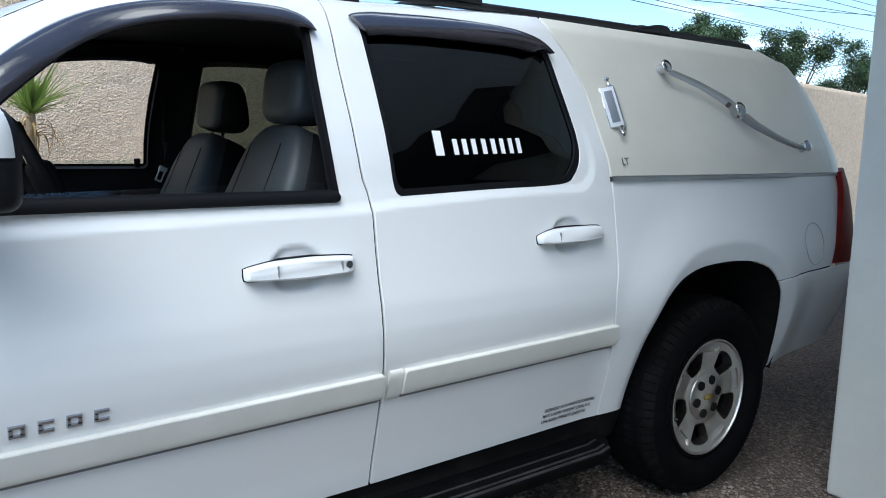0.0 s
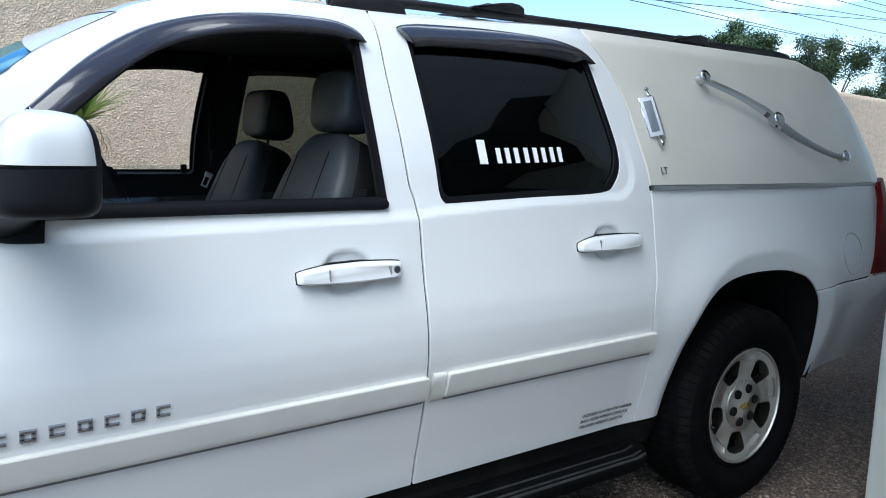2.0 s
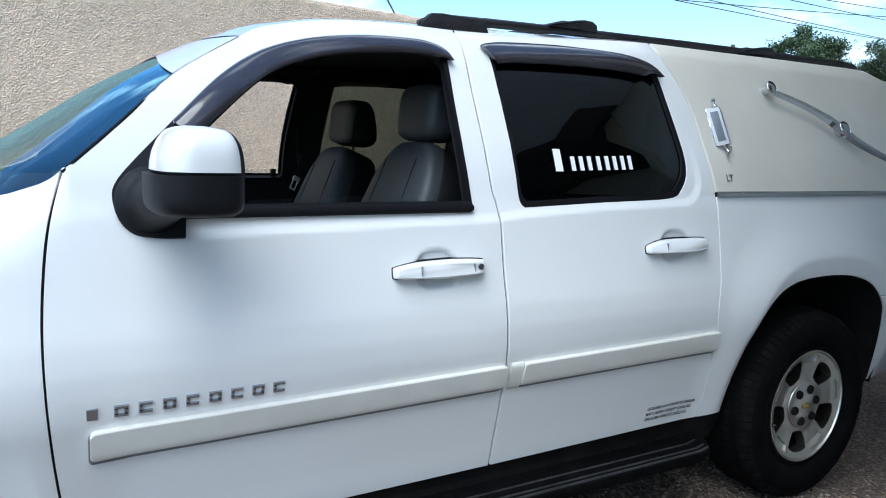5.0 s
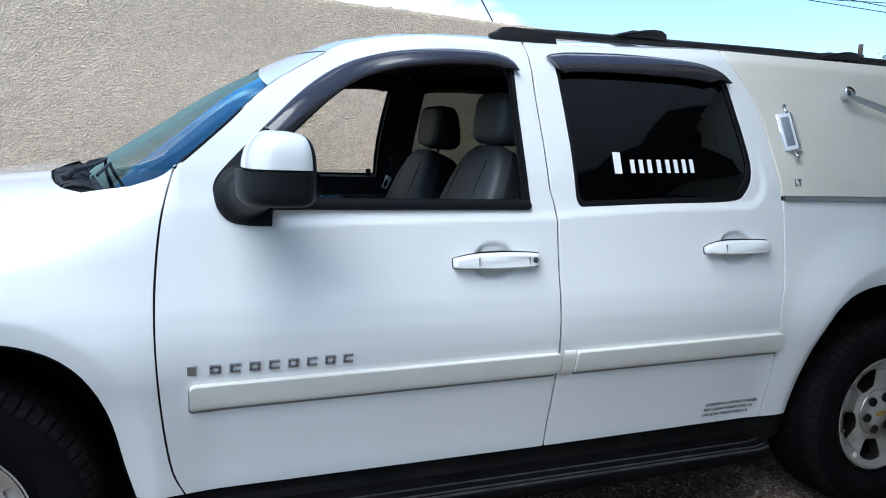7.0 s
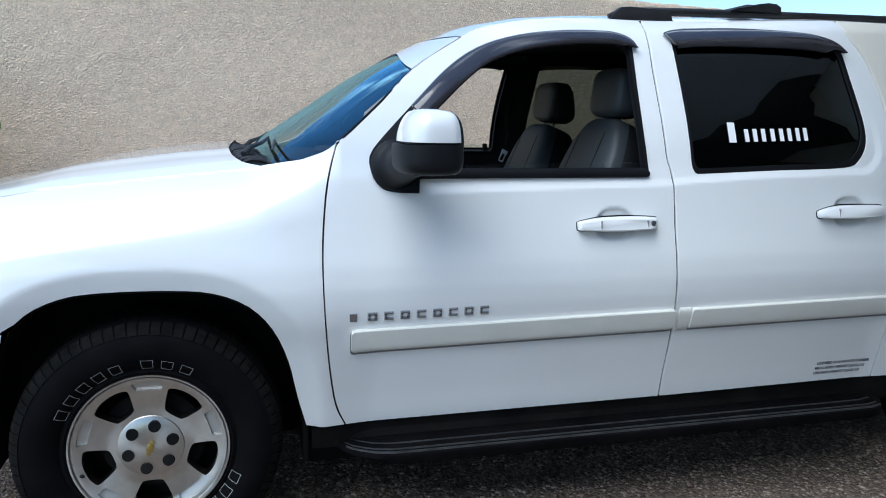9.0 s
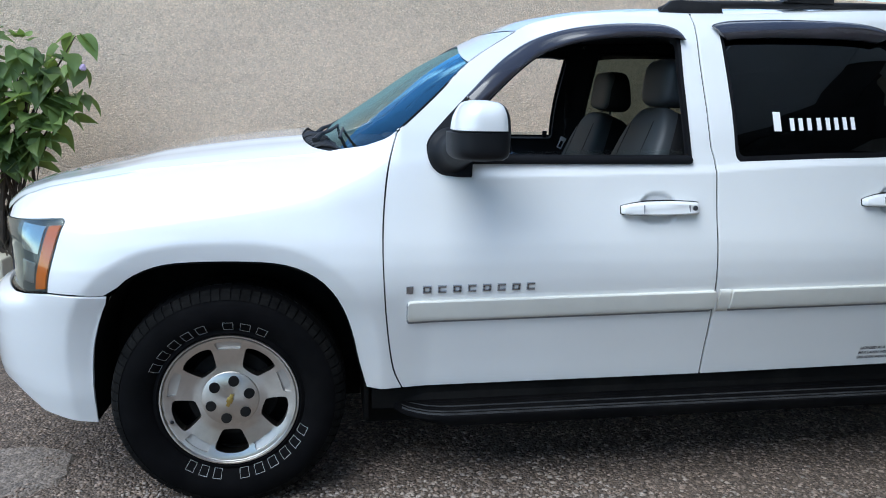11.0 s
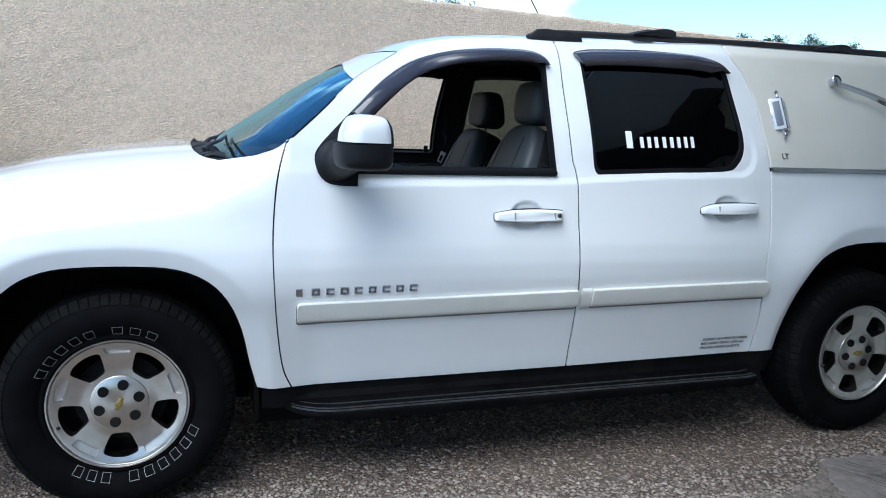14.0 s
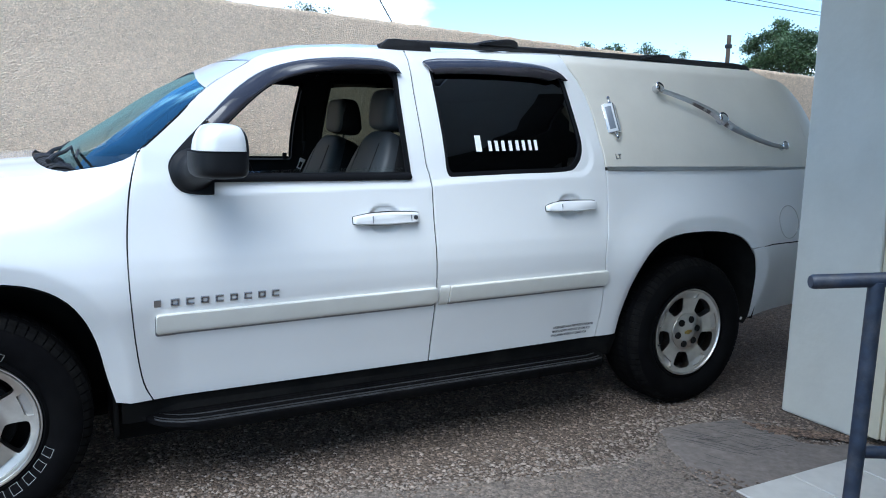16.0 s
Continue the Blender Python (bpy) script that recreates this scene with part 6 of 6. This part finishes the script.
for m in (LEAF, LEAFY):
    # thin blades let some light through
    n, l = m.node_tree.nodes, m.node_tree.links
    thin = n.new("ShaderNodeBsdfTranslucent")
    thin.inputs["Color"].default_value = (0.26, 0.36, 0.07, 1)
    both = n.new("ShaderNodeMixShader")
    both.inputs[0].default_value = 0.38
    out = n["Material Output"]
    l.new(n["Principled BSDF"].outputs[0], both.inputs[1])
    l.new(thin.outputs[0], both.inputs[2])
    l.new(both.outputs[0], out.inputs["Surface"])
LEAFD = mat("dry_leaf", (0.36, 0.22, 0.07), 0.7, vary=0.3, scale=9)
ORANGE = mat("orange_leaf", (0.65, 0.26, 0.03), 0.5, vary=0.15)
STEM = mat("brown_stem", (0.075, 0.055, 0.040), 0.8, vary=0.3, scale=14)
PETAL = mat("lilac_petal", (0.55, 0.42, 0.62), 0.6, vary=0.1)


def leaf_mesh(name, L, W, droop, material):
    """A pointed heart-shaped leaf folded along its midrib, tip along +x."""
    prof = [(0, .06), (.06, .58), (.16, .90), (.30, 1.0), (.46, .92), (.62, .70), (.77, .42), (.89, .17), (1, 0)]
    bm = bmesh.new()
    rows_ = []
    for t, w in prof:
        z = -droop * t * t * L
        x = t * L
        rows_.append([bm.verts.new((x - .08 * L * (w if t < .2 else 0), s * w * W / 2, z + abs(s) * w * W * .16 + (.012 * L * math.sin(t * 9) if s else 0))) for s in (-1, -.5, 0, .5, 1)])
    for a, b in zip(rows_, rows_[1:]):
        for i in range(4):
            bm.faces.new((a[i], a[i + 1], b[i + 1], b[i]))
    me = bpy.data.meshes.new(name)
    bm.to_mesh(me)
    bm.free()
    me.polygons.foreach_set("use_smooth", np.full(len(me.polygons), True))
    me.materials.append(material)
    return me


shrub = empty("shrub", "leafy green shrub with heart-shaped leaves and lilac flowers in the planter", "shrub", at=(-1.7, 2.6, .40))
leaf_meshes = [leaf_mesh("leaf", .170, .122, .22, LEAF), leaf_mesh("leaf", .150, .112, .34, LEAF), leaf_mesh("leaf", .10, .060, .25, LEAFY), leaf_mesh("leaf", .160, .110, .52, LEAF)]
rr = random.Random(21)
base = Vector((-1.7, 2.6, .40))
branch_ends = [(-1.16, 2.50, 1.80, 7), (-1.17, 2.48, 1.62, 5), (-1.18, 2.50, 1.44, 7), (-1.28, 2.46, 1.34, 8), (-1.38, 2.52, 1.67, 7), (-1.46, 2.44, 1.70, 6), (-1.34, 2.44, 1.56, 7), (-1.48, 2.42, 1.54, 8), (-1.36, 2.42, 1.42, 8), (-1.46, 2.38, 1.28, 9), (-1.55, 2.38, 1.20, 8), (-1.38, 2.42, 1.18, 8), (-1.60, 2.44, 1.80, 8), (-1.62, 2.42, 1.60, 9), (-1.60, 2.38, 1.40, 9), (-1.64, 2.36, 1.24, 9), (-1.60, 2.36, 1.05, 9), (-1.44, 2.42, 1.08, 7), (-1.78, 2.44, 1.84, 8), (-1.82, 2.40, 1.62, 9), (-1.84, 2.36, 1.40, 9), (-1.82, 2.36, 1.14, 9), (-2.02, 2.46, 1.78, 8), (-2.06, 2.40, 1.50, 9), (-2.05, 2.36, 1.20, 9), (-2.28, 2.45, 1.62, 9), (-2.30, 2.42, 1.20, 9)]
for ex, ey, ez, many in branch_ends:
    root = Vector((-1.75 + rr.uniform(-.20, .28), 2.62 + rr.uniform(-.1, .1), .40))
    tip = Vector((ex - .01, ey, ez))
    mid = root.lerp(tip, .55) + Vector((rr.uniform(-.04, .04) - .05, rr.uniform(-.05, .05), .08))
    pts = [root, root.lerp(mid, .5), mid, mid.lerp(tip, .5) + Vector((0, 0, .015)), tip]
    bm = bmesh.new()
    tube(bm, pts, [.014, .012, .009, .006, .003], 7)
    bmesh.ops.transform(bm, matrix=Matrix.Translation(-base), verts=bm.verts)
    part("stem", bm, STEM, shrub)
    turn = rr.uniform(0, 360)
    many = int(many * 1.45)
    for k in range(many):
        t = 1.0 - .62 * max(0.0, (k - 3) / many) ** 1.2
        at = mid.lerp(tip, max(0.0, (t - .30) / .70))
        ob = new("leaf", rr.choice(leaf_meshes[:2] + leaf_meshes[3:]))
        ob.parent = shrub
        turn += rr.gauss(137, 18)
        yaw = turn if rr.random() < .5 else rr.gauss(-90, 55)
        sc = rr.uniform(.78, 1.15)
        reach = Vector((math.cos(radians(yaw)), math.sin(radians(yaw)), .15)) * rr.uniform(.02, .06)
        ob.matrix_basis = Matrix.Translation(at - base + reach) @ Matrix.Rotation(radians(yaw), 4, "Z") @ Matrix.Rotation(radians(rr.uniform(-4, 50)), 4, "Y") @ Matrix.Rotation(radians(rr.uniform(-38, 38)), 4, "X") @ Matrix.Diagonal((sc, sc, sc, 1))
# fresh yellow-green shoots
for cx, cz in ((-1.44, 1.76), (-1.62, 1.46), (-1.60, 1.86)):
    for k in range(9):
        ob = new("leaf", leaf_meshes[2])
        ob.parent = shrub
        sc = rr.uniform(.45, .8)
        ob.matrix_basis = Matrix.Translation(Vector((cx + rr.uniform(-.05, .05), 2.42 + rr.uniform(-.03, .03), cz + rr.uniform(-.04, .03))) - base) @ Matrix.Rotation(rr.uniform(0, 6.28), 4, "Z") @ Matrix.Rotation(radians(rr.uniform(-60, 30)), 4, "Y") @ Matrix.Diagonal((sc, sc, sc, 1))
ob = new("leaf", leaf_mesh("leaf", .11, .07, .4, ORANGE))
ob.parent = shrub
ob.matrix_basis = Matrix.Translation(Vector((-1.66, 2.33, 1.10)) - base) @ Matrix.Rotation(radians(-80), 4, "Z") @ Matrix.Rotation(radians(50), 4, "Y")
for k in range(9):
    bm = bmesh.new()
    bmesh.ops.create_icosphere(bm, subdivisions=1, radius=rr.uniform(.011, .017), matrix=Matrix.Translation((-1.14 + rr.uniform(-.035, .035) + 1.7, 2.42 + rr.uniform(-.02, .02) - 2.6, 1.615 + rr.uniform(-.025, .02) - .40)))
    part("flower", bm, PETAL, shrub)
# dry undergrowth at the shrub's foot
bm = bmesh.new()
for k in range(240):
    p = Vector((rr.uniform(-2.4, -1.55), rr.uniform(2.43, 2.9), .40))
    q = p + Vector((rr.uniform(-.14, .14), rr.uniform(-.14, .05), rr.uniform(.1, .5)))
    w = Vector((.008, 0, 0))
    bm.faces.new([bm.verts.new(v) for v in (p - w, p + w, q)])
tagged(part("undergrowth", bm, mat("dry_stems", (0.11, 0.085, 0.06), 0.85, vary=0.35, scale=20), smooth=False), "dry brown stems and litter under the shrub", "undergrowth", kind="stuff")

# spiky palm by the wall
palm = empty("palm", "slim green dracaena with a dry yellow leaf skirt", "palm", at=(1.30, 2.55, 0))
bm = bmesh.new()
tube(bm, [(0, 0, 0), (.015, 0, .5), (-.01, .01, 1.0), (0, 0, 1.36), (.005, 0, 1.52)], [.035, .030, .027, .026, .020], 10)
part("trunk", bm, mat("palm_trunk", (0.30, 0.22, 0.13), 0.85, vary=0.25, scale=25, bump=0.003, bump_scale=50), palm)


def blade(L, W, arch, material):
    bm = bmesh.new()
    prev = None
    for i in range(8):
        t = i / 7
        w = W * min(1, t * 5 + .4) * (1 - t) ** .7
        z = L * (t - arch * t * t)
        x = L * (t * .55)
        cur = [bm.verts.new((x, -w / 2, z)), bm.verts.new((x + w * .25, 0, z)), bm.verts.new((x, w / 2, z))]
        if prev:
            bm.faces.new((prev[0], prev[1], cur[1], cur[0]))
            bm.faces.new((prev[1], prev[2], cur[2], cur[1]))
        prev = cur
    me = bpy.data.meshes.new("leaf")
    bm.to_mesh(me)
    bm.free()
    me.polygons.foreach_set("use_smooth", np.full(len(me.polygons), True))
    me.materials.append(material)
    return me


green = [blade(.37, .026, .25, LEAF), blade(.32, .024, .6, LEAF), blade(.27, .022, .1, LEAFY)]
dry = [blade(.30, .016, 1.0, LEAFD), blade(.34, .014, 1.5, LEAFD)]
for k in range(64):
    ob = new("leaf", rr.choice(green))
    ob.parent = palm
    ob.matrix_basis = Matrix.Translation((.005, 0, 1.46 + .05 * rr.random())) @ Matrix.Rotation(rr.uniform(0, 6.28), 4, "Z") @ Matrix.Rotation(radians(rr.uniform(-28, 42)), 4, "Y")
for k in range(17):
    ob = new("leaf", rr.choice(dry))
    ob.parent = palm
    ob.matrix_basis = Matrix.Translation((.005, 0, 1.36 + .09 * rr.random())) @ Matrix.Rotation(rr.uniform(0, 6.28), 4, "Z") @ Matrix.Rotation(radians(rr.uniform(25, 62)), 4, "Y")

# trees beyond the wall
TREE = mat("tree_leaf", (0.055, 0.095, 0.036), 0.5, vary=0.3, scale=3, island=True)
BARK = mat("bark", (0.10, 0.075, 0.055), 0.9, vary=0.3, scale=12, bump=0.006, bump_scale=30)


def tree(x, y, top, spread, depth, seed, leaves, label, size=.026):
    q = random.Random(seed)
    t = empty("tree", label, "tree", "trees beyond the wall", at=(x, y, 0))
    bm = bmesh.new()
    fork = 1.55
    tube(bm, [(0, 0, 0), (.03, .02, fork * .5), (0, 0, fork)], [.11, .085, .06], 9)
    tips = []
    for k in range(13):
        a = 2 * math.pi * k / 13 + q.uniform(-.3, .3)
        rad = spread * (q.uniform(.45, .86) if k % 3 else q.uniform(.1, .4))
        tip = Vector((math.cos(a) * rad, math.sin(a) * rad, top - spread * .12 - depth * q.uniform(.0, 1.0) * (.3 + .7 * rad / spread)))
        mid = Vector((0, 0, fork)).lerp(tip, .6) + Vector((0, 0, .05))
        tube(bm, [(0, 0, fork * .92), mid, tip], [.024, .012, .004], 6)
        tips += [(tip, 1.0), (mid.lerp(tip, .6), .9)]
        for j in range(3):
            twig = tip + Vector((q.gauss(0, 1), q.gauss(0, 1), q.gauss(0, .7))) * spread * .15
            tube(bm, [mid.lerp(tip, .75), twig], [.006, .003], 5)
            tips.append((twig, .6))
    part("trunk", bm, BARK, t)
    V, F = [], []
    for k in range(leaves * 4):
        c0, w = q.choice(tips)
        p = c0 + Vector((q.gauss(0, 1), q.gauss(0, 1), q.gauss(0, .75))) * spread * .165 * w
        ax = Vector((q.gauss(0, 1), q.gauss(0, 1), q.gauss(0, .7))).normalized()
        bx = ax.cross(Vector((q.gauss(0, 1), q.gauss(0, 1), q.gauss(0, 1)))).normalized()
        L, W = size * q.uniform(.7, 1.3), size * q.uniform(.3, .5)
        i = len(V)
        V += [p, p + ax * L * .5 + bx * W, p + ax * L, p + ax * L * .5 - bx * W]
        F += [(i, i + 1, i + 2), (i, i + 2, i + 3)]
    link_mesh("crown", V, F, TREE, t, smooth=False)
    return t


tree(8.86, 4.0, 2.95, .50, .85, 1, 6500, "dark green tree crown rising over the boundary wall")
tree(10.95, 4.1, 2.98, .55, .90, 2, 5200, "dense green tree crown behind the wall's far end")
tree(13.7, 4.4, 3.00, .62, 1.0, 3, 5200, "broad green tree crown behind the wall's far end")
tree(9.5, 7.3, 3.05, .36, .6, 5, 520, "thin sparse treetop just over the wall")
tree(8.65, 7.4, 2.93, .34, .5, 6, 1500, "small round treetop just over the wall")
tree(10.3, 7.5, 2.98, .46, .55, 7, 420, "thin sparse treetop just over the wall")
tree(3.3, 7.2, 3.05, .45, .5, 8, 700, "small treetop showing over the wall")

# ---- pole, wires, cable ----
pole = empty("utility_pole", "thin dark utility pole standing beyond the wall", "pole", at=(11.13, 7.0, 0))
bm = bmesh.new()
tube(bm, [(0, 0, 0), (0, 0, 2.0), (0, 0, 3.28)], [.055, .042, .036], 10)
part("pole_shaft", bm, BARK, pole)
bm = bmesh.new()
box(bm, (-.045, -.045, 3.05), (.045, .045, 3.12), .008)
part("pole_band", bm, BLACK, pole)
WIRE = mat("wire_black", (0.045, 0.047, 0.05), 0.6)
for (x0, z0), (x1, z1) in (((13.3, 4.356), (23.87, 4.331)), ((14.15, 4.462), (22.99, 4.284)), ((14.98, 4.60), (23.95, 5.244)), ((16.98, 4.815), (24.05, 4.779)), ((18.91, 5.056), (23.95, 5.213)), ((21.25, 5.348), (24.0, 5.313)), ((22.57, 5.513), (23.96, 5.498)), ((20.99, 3.572), (23.06, 3.82))):
    sl = (z1 - z0) / (x1 - x0)
    pts = [(x, 9.0, z0 + sl * (x - x0) + .0012 * ((x - 18) ** 2 - 20)) for x in np.linspace(-14, 50, 33)]
    bm = bmesh.new()
    tube(bm, pts, .0085, 5)
    tagged(part("power_line", bm, WIRE), "thin black overhead power line", "wire", "overhead wires")
for xe in (-14.0, 50.0):
    bm = bmesh.new()
    tube(bm, [(xe, 9.0, 0), (xe, 9.0, 4.0), (xe, 9.0, 8.2)], [.14, .12, .10], 12)
    tagged(part("utility_pole", bm, BARK), "tall wooden pole carrying the overhead lines", "pole")
bm = bmesh.new()
tube(bm, [(2.97, 3.24, 2.30), (2.953, 3.26, 2.36), (2.846, 3.28, 2.535), (2.50, 3.33, 3.1), (1.9, 3.4, 4.1)], .006, 6)
tagged(part("service_cable", bm, WIRE), "thin black cable rising from the wall top", "wire")
